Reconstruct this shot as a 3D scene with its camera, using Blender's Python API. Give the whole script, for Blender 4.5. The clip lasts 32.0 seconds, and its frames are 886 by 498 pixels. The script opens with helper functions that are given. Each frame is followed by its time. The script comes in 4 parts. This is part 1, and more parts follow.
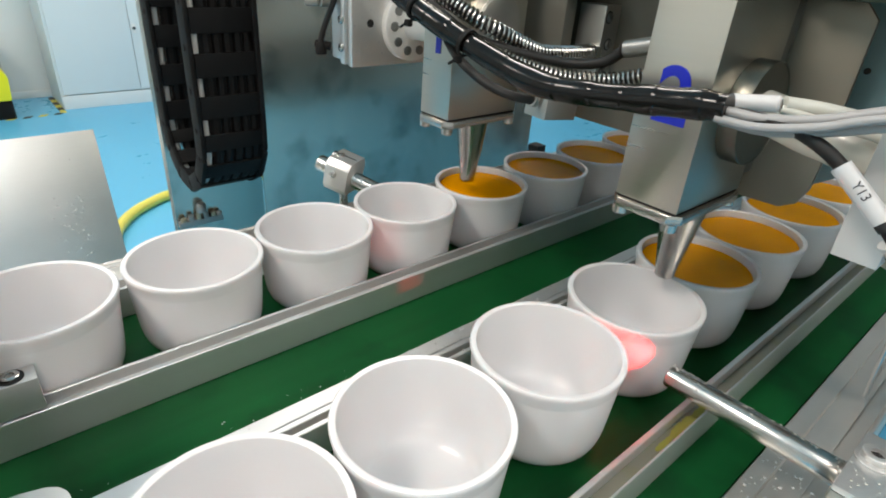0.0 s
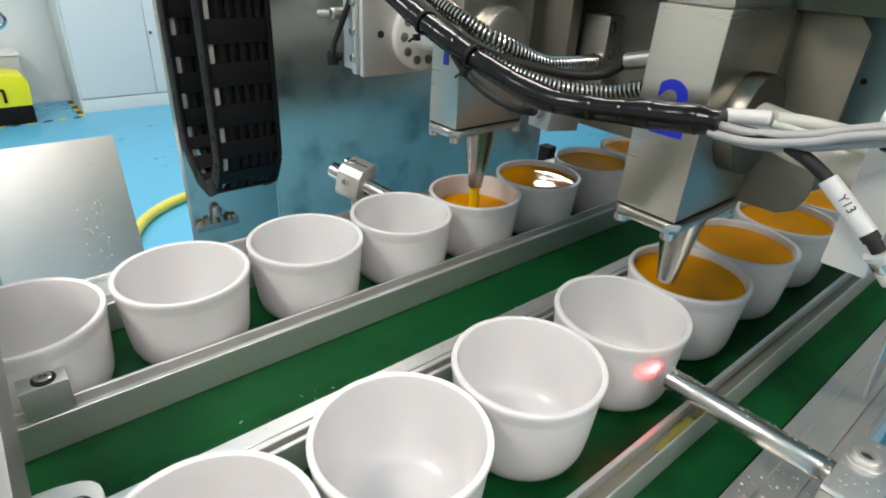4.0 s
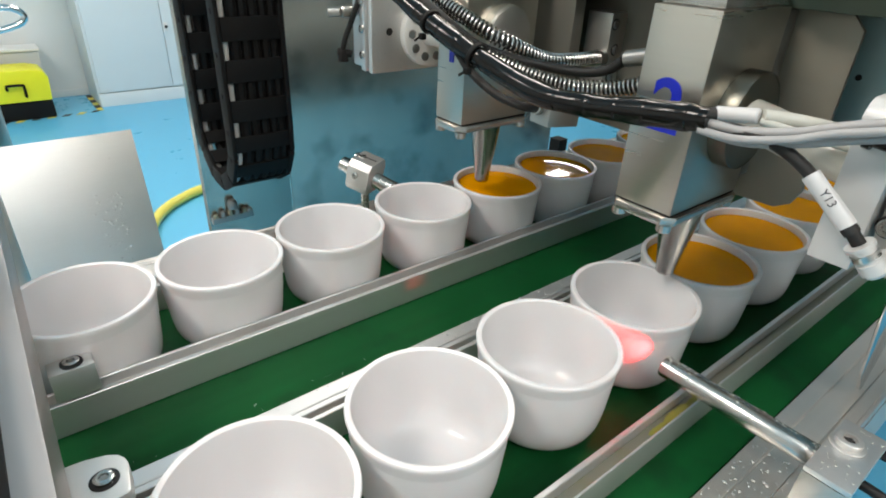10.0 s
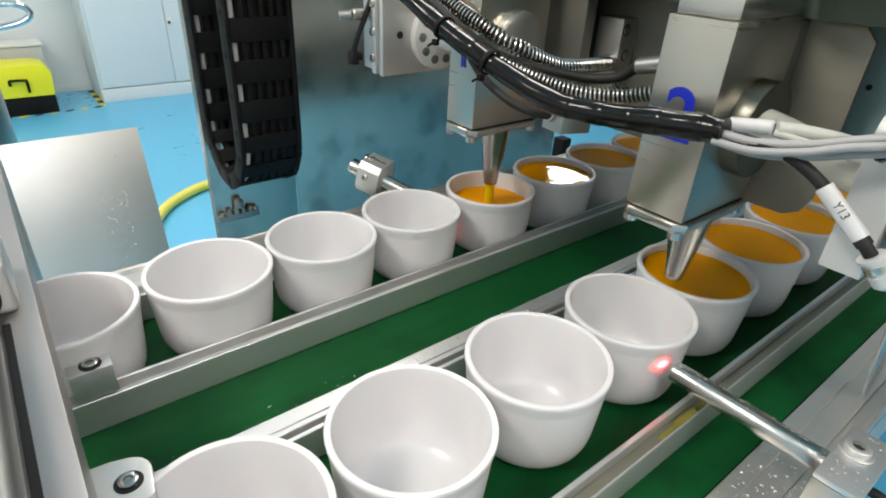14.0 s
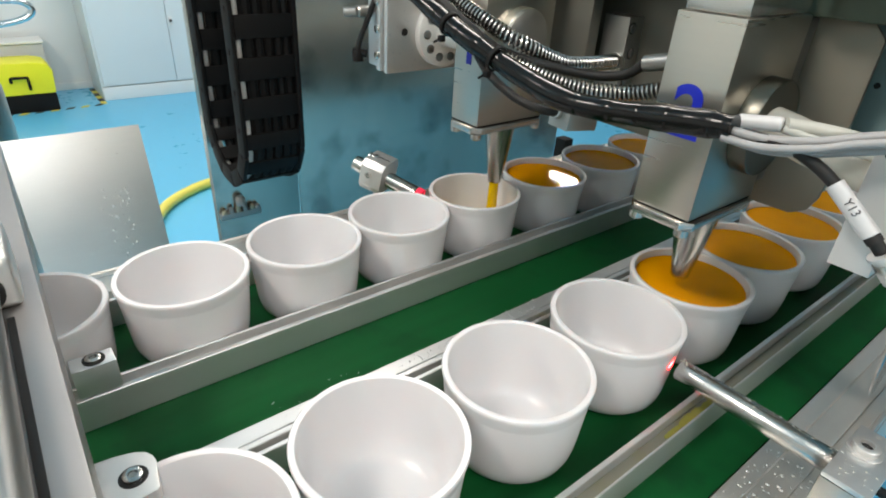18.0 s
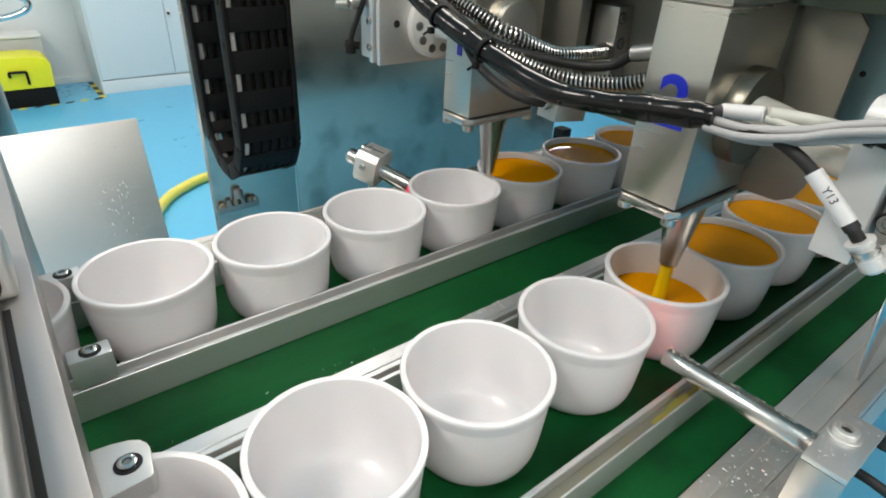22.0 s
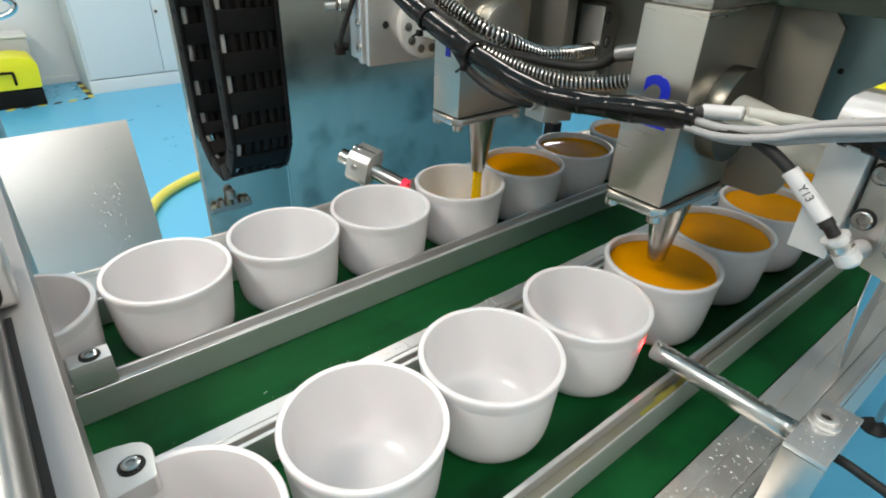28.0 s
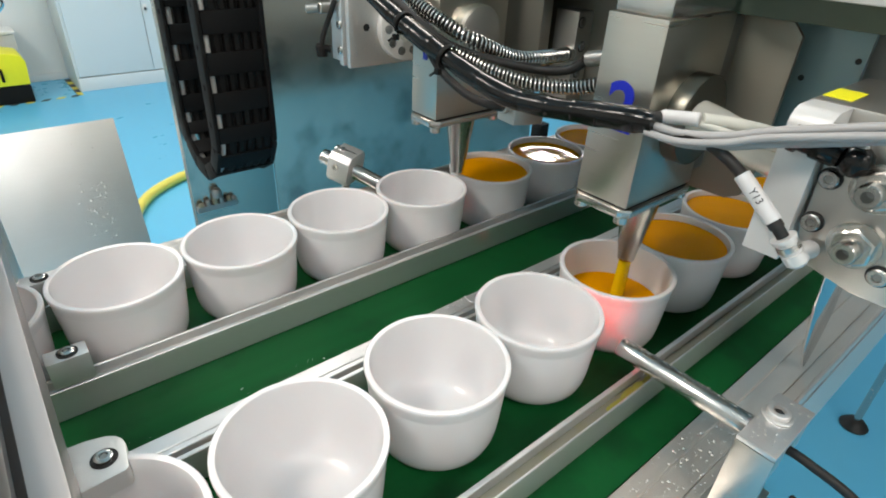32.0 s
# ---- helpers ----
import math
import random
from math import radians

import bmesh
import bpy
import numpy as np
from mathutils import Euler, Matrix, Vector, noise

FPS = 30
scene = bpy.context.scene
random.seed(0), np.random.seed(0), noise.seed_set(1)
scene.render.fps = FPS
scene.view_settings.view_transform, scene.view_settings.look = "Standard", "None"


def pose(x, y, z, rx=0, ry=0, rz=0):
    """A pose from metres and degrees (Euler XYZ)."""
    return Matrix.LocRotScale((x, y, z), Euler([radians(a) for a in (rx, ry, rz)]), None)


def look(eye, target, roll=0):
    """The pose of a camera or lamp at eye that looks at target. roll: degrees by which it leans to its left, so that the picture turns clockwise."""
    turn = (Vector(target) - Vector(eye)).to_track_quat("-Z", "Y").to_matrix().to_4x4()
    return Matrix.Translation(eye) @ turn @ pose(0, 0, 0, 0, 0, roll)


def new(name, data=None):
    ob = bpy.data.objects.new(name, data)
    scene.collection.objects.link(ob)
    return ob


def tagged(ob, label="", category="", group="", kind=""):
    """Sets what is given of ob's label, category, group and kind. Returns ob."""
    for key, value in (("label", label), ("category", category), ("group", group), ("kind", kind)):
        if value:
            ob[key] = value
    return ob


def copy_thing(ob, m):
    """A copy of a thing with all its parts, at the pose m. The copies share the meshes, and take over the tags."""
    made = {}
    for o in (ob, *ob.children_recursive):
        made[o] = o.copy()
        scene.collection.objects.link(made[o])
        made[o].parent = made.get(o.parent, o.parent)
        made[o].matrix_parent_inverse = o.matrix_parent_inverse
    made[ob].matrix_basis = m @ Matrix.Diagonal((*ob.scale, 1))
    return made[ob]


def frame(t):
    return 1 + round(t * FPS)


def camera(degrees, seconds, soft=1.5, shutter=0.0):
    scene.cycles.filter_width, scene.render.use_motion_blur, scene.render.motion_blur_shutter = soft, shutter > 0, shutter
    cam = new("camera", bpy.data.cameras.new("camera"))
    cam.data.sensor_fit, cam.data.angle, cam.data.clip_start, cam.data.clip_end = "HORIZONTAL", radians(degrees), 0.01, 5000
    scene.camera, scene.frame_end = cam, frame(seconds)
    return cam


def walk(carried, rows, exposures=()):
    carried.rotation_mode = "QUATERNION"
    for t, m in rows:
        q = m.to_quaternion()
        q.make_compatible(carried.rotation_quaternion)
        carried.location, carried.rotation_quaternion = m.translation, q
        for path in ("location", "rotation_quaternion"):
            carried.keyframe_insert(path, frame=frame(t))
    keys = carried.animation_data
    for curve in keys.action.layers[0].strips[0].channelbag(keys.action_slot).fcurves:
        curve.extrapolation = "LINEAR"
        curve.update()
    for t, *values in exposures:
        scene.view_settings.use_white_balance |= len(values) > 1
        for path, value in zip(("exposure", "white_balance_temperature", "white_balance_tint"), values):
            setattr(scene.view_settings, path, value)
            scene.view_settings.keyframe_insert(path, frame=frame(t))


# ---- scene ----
cam = camera(76.48, 32.0, soft=1.9)

# seconds, eye, heading, pitch and roll in degrees
PATH = [
    (0, (-0.3468, -0.1647, 1.1405), 47.488, -27.938, 4.301),
    (0.5, (-0.3470, -0.1649, 1.1429), 47.706, -27.827, 4.173),
    (1, (-0.3458, -0.1634, 1.1423), 47.867, -27.673, 4.145),
    (1.5, (-0.3480, -0.1661, 1.1439), 47.998, -27.622, 4.066),
    (2, (-0.3506, -0.1693, 1.1397), 48.153, -27.709, 4.022),
    (2.5, (-0.3483, -0.1720, 1.1435), 48.346, -27.930, 3.846),
    (3, (-0.3484, -0.1734, 1.1489), 48.547, -28.036, 3.710),
    (3.5, (-0.3499, -0.1747, 1.1508), 48.747, -28.075, 3.565),
    (5.5, (-0.3537, -0.1761, 1.1622), 49.456, -28.045, 3.434),
    (6, (-0.3537, -0.1722, 1.1642), 49.539, -27.993, 3.404),
    (6.5, (-0.3568, -0.1705, 1.1629), 49.628, -27.938, 3.407),
    (7, (-0.3571, -0.1740, 1.1600), 49.730, -27.981, 3.391),
    (7.5, (-0.3565, -0.1743, 1.1597), 49.759, -28.106, 3.363),
    (8, (-0.3569, -0.1766, 1.1611), 49.835, -28.274, 3.332),
    (8.5, (-0.3564, -0.1804, 1.1599), 49.999, -28.420, 3.179),
    (9, (-0.3579, -0.1843, 1.1605), 50.172, -28.653, 3.060),
    (9.5, (-0.3570, -0.1886, 1.1609), 50.352, -28.852, 2.994),
    (10, (-0.3557, -0.1910, 1.1611), 50.459, -28.970, 2.817),
    (10.5, (-0.3561, -0.1901, 1.1625), 50.504, -29.051, 2.884),
    (11, (-0.3571, -0.1891, 1.1611), 50.532, -29.026, 3.002),
    (11.5, (-0.3583, -0.1872, 1.1625), 50.475, -29.037, 3.143),
    (12, (-0.3589, -0.1889, 1.1641), 50.474, -29.051, 3.172),
    (12.5, (-0.3623, -0.1888, 1.1630), 50.533, -29.149, 3.148),
    (13, (-0.3614, -0.1871, 1.1645), 50.568, -29.250, 3.052),
    (13.5, (-0.3634, -0.1879, 1.1646), 50.487, -29.218, 3.141),
    (14, (-0.3640, -0.1861, 1.1681), 50.482, -29.293, 3.189),
    (14.5, (-0.3629, -0.1863, 1.1685), 50.518, -29.235, 3.292),
    (16.5, (-0.3683, -0.1869, 1.1681), 50.461, -29.054, 3.632),
    (17, (-0.3697, -0.1862, 1.1671), 50.470, -29.163, 3.565),
    (17.5, (-0.3682, -0.1846, 1.1647), 50.423, -29.175, 3.591),
    (18, (-0.3670, -0.1835, 1.1647), 50.447, -29.245, 3.538),
    (18.5, (-0.3703, -0.1810, 1.1657), 50.398, -29.320, 3.590),
    (19, (-0.3695, -0.1799, 1.1642), 50.412, -29.352, 3.556),
    (19.5, (-0.3691, -0.1778, 1.1658), 50.401, -29.433, 3.673),
    (20, (-0.3705, -0.1806, 1.1617), 50.420, -29.428, 3.713),
    (20.5, (-0.3693, -0.1863, 1.1645), 50.484, -29.567, 3.619),
    (21, (-0.3670, -0.1878, 1.1682), 50.498, -29.661, 3.462),
    (21.5, (-0.3635, -0.1904, 1.1656), 50.563, -29.897, 3.206),
    (22, (-0.3632, -0.1924, 1.1674), 50.599, -30.158, 2.998),
    (22.5, (-0.3628, -0.1926, 1.1681), 50.624, -30.380, 2.724),
    (23, (-0.3632, -0.1914, 1.1698), 50.637, -30.498, 2.605),
    (23.5, (-0.3642, -0.1908, 1.1719), 50.560, -30.526, 2.622),
    (24, (-0.3639, -0.1916, 1.1719), 50.580, -30.539, 2.578),
    (24.5, (-0.3630, -0.1912, 1.1745), 50.480, -30.563, 2.603),
    (25, (-0.3627, -0.1888, 1.1713), 50.362, -30.462, 2.666),
    (25.5, (-0.3635, -0.1858, 1.1706), 50.310, -30.537, 2.573),
    (27.5, (-0.3647, -0.1946, 1.1782), 49.953, -30.712, 2.282),
    (28, (-0.3656, -0.1974, 1.1753), 49.840, -30.709, 2.358),
    (28.5, (-0.3642, -0.1975, 1.1755), 49.667, -30.861, 2.337),
    (29, (-0.3645, -0.1961, 1.1736), 49.607, -30.903, 2.407),
    (29.5, (-0.3666, -0.1959, 1.1742), 49.475, -30.922, 2.505),
    (30, (-0.3659, -0.1964, 1.1746), 49.272, -30.964, 2.641),
    (30.5, (-0.3626, -0.1977, 1.1785), 49.164, -30.998, 2.789),
    (31, (-0.3607, -0.2029, 1.1830), 49.122, -30.925, 2.814),
    (31.5, (-0.3597, -0.2114, 1.1854), 49.121, -30.783, 2.850),
    (32, (-0.3598, -0.2135, 1.1814), 48.964, -30.744, 2.959),
]


def aim(eye, heading, pitch, roll):
    h, p = radians(heading), radians(pitch)
    ahead = Vector((math.cos(p) * math.cos(h), math.cos(p) * math.sin(h), math.sin(p)))
    return look(eye, Vector(eye) + ahead, roll)


walk(cam, [(t, aim(e, h, p, r)) for t, e, h, p, r in PATH])

# ---- light ----
world = bpy.data.worlds.new("world")
scene.world = world
world.use_nodes = True
world.node_tree.nodes["Background"].inputs[0].default_value = (0.86, 0.87, 0.88, 1)
world.node_tree.nodes["Background"].inputs[1].default_value = 0.26
scene.view_settings.exposure = 0.0

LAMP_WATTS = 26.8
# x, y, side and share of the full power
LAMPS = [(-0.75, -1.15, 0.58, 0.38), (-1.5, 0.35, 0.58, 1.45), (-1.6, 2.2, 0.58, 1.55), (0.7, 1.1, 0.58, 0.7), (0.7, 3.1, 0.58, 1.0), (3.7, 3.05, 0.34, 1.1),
         # two unseen fill lamps, added to brighten the near side and its reflections
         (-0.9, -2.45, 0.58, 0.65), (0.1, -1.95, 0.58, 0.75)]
CEILING = 2.7

# ---- measures ----
BELT = 0.858          # top of the belt
PITCH = 0.1015        # from cup to cup
SPEED = 0.01994       # metres a second
LANES = {"front": (0.0, 0.0017), "rear": (0.2296, -0.0368)}
END = 32.0


# ---- node materials ----
def mat_of(name, color, rough=0.5, metal=0.0, vary=0.08, scale=40.0, bump=0.05, stretch=(1, 1, 1), spec=0.5, detail_scale=6.0,
           stain=None, stain_amount=0.0, coat=0.0, trans=0.0, rough_vary=0.12, bump_dist=0.001):
    """A procedural surface: colour broken up at two scales, uneven gloss and a fine relief."""
    m = bpy.data.materials.new(name)
    m.use_nodes = True
    nt = m.node_tree
    b = nt.nodes["Principled BSDF"]
    link = nt.links.new
    co = nt.nodes.new("ShaderNodeTexCoord")
    mp = nt.nodes.new("ShaderNodeMapping")
    mp.inputs["Scale"].default_value = stretch
    link(co.outputs["Object"], mp.inputs["Vector"])
    fine = nt.nodes.new("ShaderNodeTexNoise")
    fine.inputs["Scale"].default_value, fine.inputs["Detail"].default_value = scale, 6
    link(mp.outputs[0], fine.inputs["Vector"])
    big = nt.nodes.new("ShaderNodeTexNoise")
    big.inputs["Scale"].default_value, big.inputs["Detail"].default_value = detail_scale, 3
    link(co.outputs["Object"], big.inputs["Vector"])
    mix = nt.nodes.new("ShaderNodeMix")
    mix.data_type = "RGBA"
    mix.inputs[6].default_value = (*[c * (1 - vary) for c in color], 1)
    mix.inputs[7].default_value = (*[min(1, c * (1 + vary)) for c in color], 1)
    add = nt.nodes.new("ShaderNodeMath")
    add.operation = "ADD"
    half = nt.nodes.new("ShaderNodeMath")
    half.operation = "MULTIPLY"
    half.inputs[1].default_value = 0.5
    link(fine.outputs[0], add.inputs[0])
    link(big.outputs[0], add.inputs[1])
    link(add.outputs[0], half.inputs[0])
    link(half.outputs[0], mix.inputs[0])
    out = mix.outputs[2]
    if stain:
        sn = nt.nodes.new("ShaderNodeTexNoise")
        sn.inputs["Scale"].default_value, sn.inputs["Detail"].default_value = detail_scale * 2.3, 5
        link(co.outputs["Object"], sn.inputs["Vector"])
        ramp = nt.nodes.new("ShaderNodeValToRGB")
        ramp.color_ramp.elements[0].position, ramp.color_ramp.elements[1].position = 0.52, 0.72
        link(sn.outputs[0], ramp.inputs[0])
        am = nt.nodes.new("ShaderNodeMath")
        am.operation = "MULTIPLY"
        am.inputs[1].default_value = stain_amount
        link(ramp.outputs[0], am.inputs[0])
        m2 = nt.nodes.new("ShaderNodeMix")
        m2.data_type = "RGBA"
        m2.inputs[7].default_value = (*stain, 1)
        link(am.outputs[0], m2.inputs[0])
        link(out, m2.inputs[6])
        out = m2.outputs[2]
    link(out, b.inputs["Base Color"])
    rr = nt.nodes.new("ShaderNodeMapRange")
    rr.inputs["To Min"].default_value, rr.inputs["To Max"].default_value = max(0.02, rough - rough_vary), min(1, rough + rough_vary)
    link(half.outputs[0], rr.inputs["Value"])
    link(rr.outputs[0], b.inputs["Roughness"])
    bp = nt.nodes.new("ShaderNodeBump")
    bp.inputs["Strength"].default_value, bp.inputs["Distance"].default_value = bump, bump_dist
    link(fine.outputs[0], bp.inputs["Height"])
    link(bp.outputs[0], b.inputs["Normal"])
    b.inputs["Metallic"].default_value = metal
    b.inputs["Specular IOR Level"].default_value = spec
    b.inputs["Coat Weight"].default_value = coat
    if trans:
        tl = nt.nodes.new("ShaderNodeBsdfTranslucent")
        tl.inputs["Color"].default_value = (*color, 1)
        ms = nt.nodes.new("ShaderNodeMixShader")
        ms.inputs[0].default_value = trans
        o = nt.nodes["Material Output"]
        link(b.outputs[0], ms.inputs[1])
        link(tl.outputs[0], ms.inputs[2])
        link(ms.outputs[0], o.inputs["Surface"])
    return m


def glow_of(name, color, strength):
    m = bpy.data.materials.new(name)
    m.use_nodes = True
    b = m.node_tree.nodes["Principled BSDF"]
    b.inputs["Base Color"].default_value = (*color, 1)
    b.inputs["Emission Color"].default_value = (*color, 1)
    b.inputs["Emission Strength"].default_value = strength
    return m


M_CUP = mat_of("white_plastic", (0.675, 0.672, 0.682), 0.26, spec=0.42, vary=0.010, scale=60, bump=0.0, detail_scale=12, rough_vary=0.03)
for key, value in (("Subsurface Weight", 0.30), ("Subsurface Scale", 0.004)):
    M_CUP.node_tree.nodes["Principled BSDF"].inputs[key].default_value = value
M_CUP.node_tree.nodes["Principled BSDF"].inputs["Subsurface Radius"].default_value = (1.0, 0.7, 0.6)
M_ALU = mat_of("anodised_aluminium", (0.66, 0.665, 0.66), 0.44, 0.85, vary=0.06, scale=160, bump=0.04, stretch=(0.06, 1, 1), detail_scale=14)
M_ALU_WET = mat_of("wet_aluminium", (0.66, 0.63, 0.585), 0.40, 0.8, vary=0.14, scale=160, bump=0.05, stretch=(0.06, 1, 1), detail_scale=30)
M_STEEL = mat_of("brushed_stainless", (0.58, 0.56, 0.53), 0.34, 1.0, vary=0.07, scale=220, bump=0.05, stretch=(0.05, 0.05, 1.0), detail_scale=9)
M_STEEL_V = mat_of("brushed_stainless_upright", (0.52, 0.495, 0.44), 0.29, 1.0, vary=0.07, scale=260, bump=0.05, stretch=(0.05, 0.05, 1), detail_scale=9, rough_vary=0.07)
M_HOUSING = mat_of("smeared_stainless", (0.49, 0.47, 0.42), 0.21, 0.9, vary=0.30, scale=16, bump=0.03, stretch=(1, 1, 0.30), detail_scale=4, bump_dist=0.004,
                   stain=(0.12, 0.135, 0.13), stain_amount=0.8)
M_SHEET = mat_of("stainless_sheet", (0.72, 0.735, 0.73), 0.34, 1.0, vary=0.07, scale=700, bump=0.5, stretch=(0.02, 1, 1), detail_scale=5, bump_dist=0.0006)
M_POLISH = mat_of("polished_steel", (0.54, 0.52, 0.49), 0.23, 1.0, vary=0.05, scale=90, bump=0.02, detail_scale=20)
M_BARREL = mat_of("ground_steel", (0.58, 0.565, 0.54), 0.25, 1.0, vary=0.10, scale=200, bump=0.02, detail_scale=40, rough_vary=0.10)
M_CHROME = mat_of("chrome", (0.75, 0.75, 0.75), 0.08, 1.0, vary=0.02, scale=60, bump=0.0, rough_vary=0.04)
M_DARK = mat_of("dark_machine_paint", (0.080, 0.108, 0.080), 0.4, 0.2, vary=0.12, scale=30, bump=0.03)
M_GREY = mat_of("grey_machine_metal", (0.30, 0.30, 0.29), 0.4, 0.9, vary=0.1, scale=60, bump=0.04)
M_TEAL = mat_of("grey_blue_panel", (0.28, 0.42, 0.44), 0.40, 0.15, vary=0.05, scale=60, bump=0.02)
M_CAST = mat_of("cast_aluminium", (0.66, 0.65, 0.63), 0.42, 0.75, vary=0.07, scale=260, bump=0.08, detail_scale=25)
M_VALVE = mat_of("pale_valve_metal", (0.46, 0.45, 0.42), 0.36, 0.9, vary=0.05, scale=200, bump=0.04, detail_scale=18)
M_BELT = mat_of("green_belt", (0.0048, 0.066, 0.0172), 0.46, vary=0.34, scale=110, bump=0.06, stretch=(0.06, 1, 1), spec=0.09, detail_scale=9, stain=(0.0038, 0.036, 0.011), stain_amount=0.8)
M_BLACK = mat_of("black_plastic", (0.0085, 0.0085, 0.0085), 0.62, spec=0.15, vary=0.2, scale=120, bump=0.06)
M_VINYL = mat_of("black_vinyl_wrap", (0.005, 0.005, 0.005), 0.17, spec=0.28, vary=0.2, scale=90, bump=0.16, rough_vary=0.08)
M_RUBBER = mat_of("black_rubber", (0.012, 0.012, 0.012), 0.55, spec=0.35, vary=0.2, scale=90, bump=0.05)
M_BOLT = mat_of("socket_steel", (0.52, 0.51, 0.49), 0.26, 1.0, vary=0.08, scale=160, bump=0.03)
M_HOLE = mat_of("dark_recess", (0.012, 0.012, 0.012), 0.7, vary=0.1)
M_AMBER = mat_of("amber_liquid", (0.68, 0.275, 0.0), 0.03, vary=0.16, scale=26, bump=0.14, spec=0.04, detail_scale=20, rough_vary=0.02)
M_STREAM = mat_of("pouring_liquid", (0.80, 0.535, 0.004), 0.10, vary=0.08, scale=60, bump=0.04, rough_vary=0.04, trans=0.25)
M_FLOOR = mat_of("blue_epoxy", (0.115, 0.47, 0.72), 0.30, vary=0.05, scale=14, bump=0.02, detail_scale=1.2)
M_WALL_WARM = mat_of("cream_wall", (0.70, 0.68, 0.635), 0.6, vary=0.02, scale=8, bump=0.03, detail_scale=0.8)
M_WALL = mat_of("white_wall", (0.74, 0.77, 0.76), 0.6, vary=0.02, scale=8, bump=0.03, detail_scale=0.8)
# for unseen walls, kept dark so that the metal reflects less light
M_DARK_WALL = mat_of("dark_grey_wall", (0.12, 0.12, 0.11), 0.6, vary=0.05, scale=8, bump=0.03, detail_scale=0.8)
M_PALE = mat_of("pale_machine_paint", (0.58, 0.58, 0.57), 0.4, 0.2, vary=0.03, scale=80, bump=0.03)
M_CEIL = mat_of("ceiling_white", (0.85, 0.86, 0.86), 0.7, vary=0.02, scale=6, bump=0.02)
M_CABINET = mat_of("pale_blue_cabinet", (0.72, 0.765, 0.77), 0.42, vary=0.02, scale=12, bump=0.02, detail_scale=1.5)
M_YELLOW = mat_of("yellow_plastic", (0.86, 0.82, 0.02), 0.4, vary=0.06, scale=40, bump=0.04)
M_TAPE = mat_of("yellow_tape", (0.72, 0.62, 0.10), 0.5, vary=0.08, scale=40, bump=0.02)
M_HOSE = mat_of("yellow_hose", (0.80, 0.70, 0.12), 0.35, vary=0.06, scale=30, bump=0.02)
M_WHITE = mat_of("white_nylon", (0.78, 0.77, 0.74), 0.4, vary=0.03, scale=80, bump=0.03)
M_CABLE = mat_of("grey_cable", (0.30, 0.30, 0.30), 0.4, vary=0.05, scale=80, bump=0.02)
M_TUBE = mat_of("clear_tube", (0.66, 0.66, 0.60), 0.25, vary=0.06, scale=60, bump=0.02, trans=0.3)
M_DUCT = mat_of("milky_plastic", (0.80, 0.79, 0.72), 0.22, vary=0.05, scale=40, bump=0.02, trans=0.2)
M_DUCT.node_tree.nodes["Principled BSDF"].inputs["Transmission Weight"].default_value = 0.55
M_LABEL = mat_of("label_sleeve", (0.56, 0.56, 0.56), 0.35, vary=0.02, scale=60, bump=0.02)
M_INK = mat_of("dark_ink", (0.03, 0.03, 0.035), 0.5, vary=0.1)
M_BLUE = mat_of("blue_vinyl", (0.005, 0.016, 0.38), 0.40, vary=0.05, scale=60, bump=0.02)
M_RED = glow_of("red_diode", (1.0, 0.05, 0.03), 6.0)
M_RED_LENS = glow_of("red_lens", (0.80, 0.02, 0.06), 0.55)
M_PANEL = glow_of("lamp_diffuser", (0.95, 0.98, 1.0), 3.0)
# steel for the rear plates, the dark surroundings they reflect put into its colour
M_BACKPLATE = mat_of("darkened_steel", (0.17, 0.165, 0.14), 0.46, 0.6, vary=0.10, scale=160, bump=0.04, stretch=(1, 1, 0.06), detail_scale=12)
M_BOSS = mat_of("turned_steel", (0.155, 0.15, 0.125), 0.33, 1.0, vary=0.08, scale=200, bump=0.04, detail_scale=14)
M_BRASS = mat_of("dull_brass", (0.30, 0.28, 0.20), 0.5, 0.7, vary=0.1, scale=120, bump=0.04)
M_BEAM = mat_of("satin_steel", (0.39, 0.372, 0.362), 0.44, 0.8, vary=0.06, scale=120, bump=0.03, stretch=(1, 0.05, 1), detail_scale=10)
M_SPILL = mat_of("dried_yellow_film", (0.46, 0.43, 0.10), 0.12, vary=0.25, scale=300, bump=0.05, detail_scale=60, trans=0.5)
# dull stainless, its colour darkened to stand in for the dimmer light on the plate
M_BRACKET = mat_of("dull_darkened_stainless", (0.235, 0.218, 0.178), 0.50, 0.6, vary=0.08, scale=200, bump=0.04, stretch=(1, 0.05, 1), detail_scale=12)
M_GROOVE = mat_of("grimy_aluminium", (0.30, 0.29, 0.235), 0.42, 0.6, vary=0.18, scale=160, bump=0.05, stretch=(0.06, 1, 1), detail_scale=24, stain=(0.30, 0.29, 0.16), stain_amount=0.7)
M_PALE_CABLE = mat_of("white_cable", (0.50, 0.50, 0.48), 0.4, vary=0.04, scale=60, bump=0.02)
M_GREYBOX = mat_of("grey_board", (0.52, 0.53, 0.52), 0.6, vary=0.05, scale=20, bump=0.03)

# ---- building helpers ----
ORIGIN = {}


def thing(name, base, label, category, group="", kind=""):
    ob = new(name)
    ob.location = base
    ob.empty_display_size = 0.02
    ORIGIN[ob.name] = Vector(base)
    return tagged(ob, label, category, group, kind)


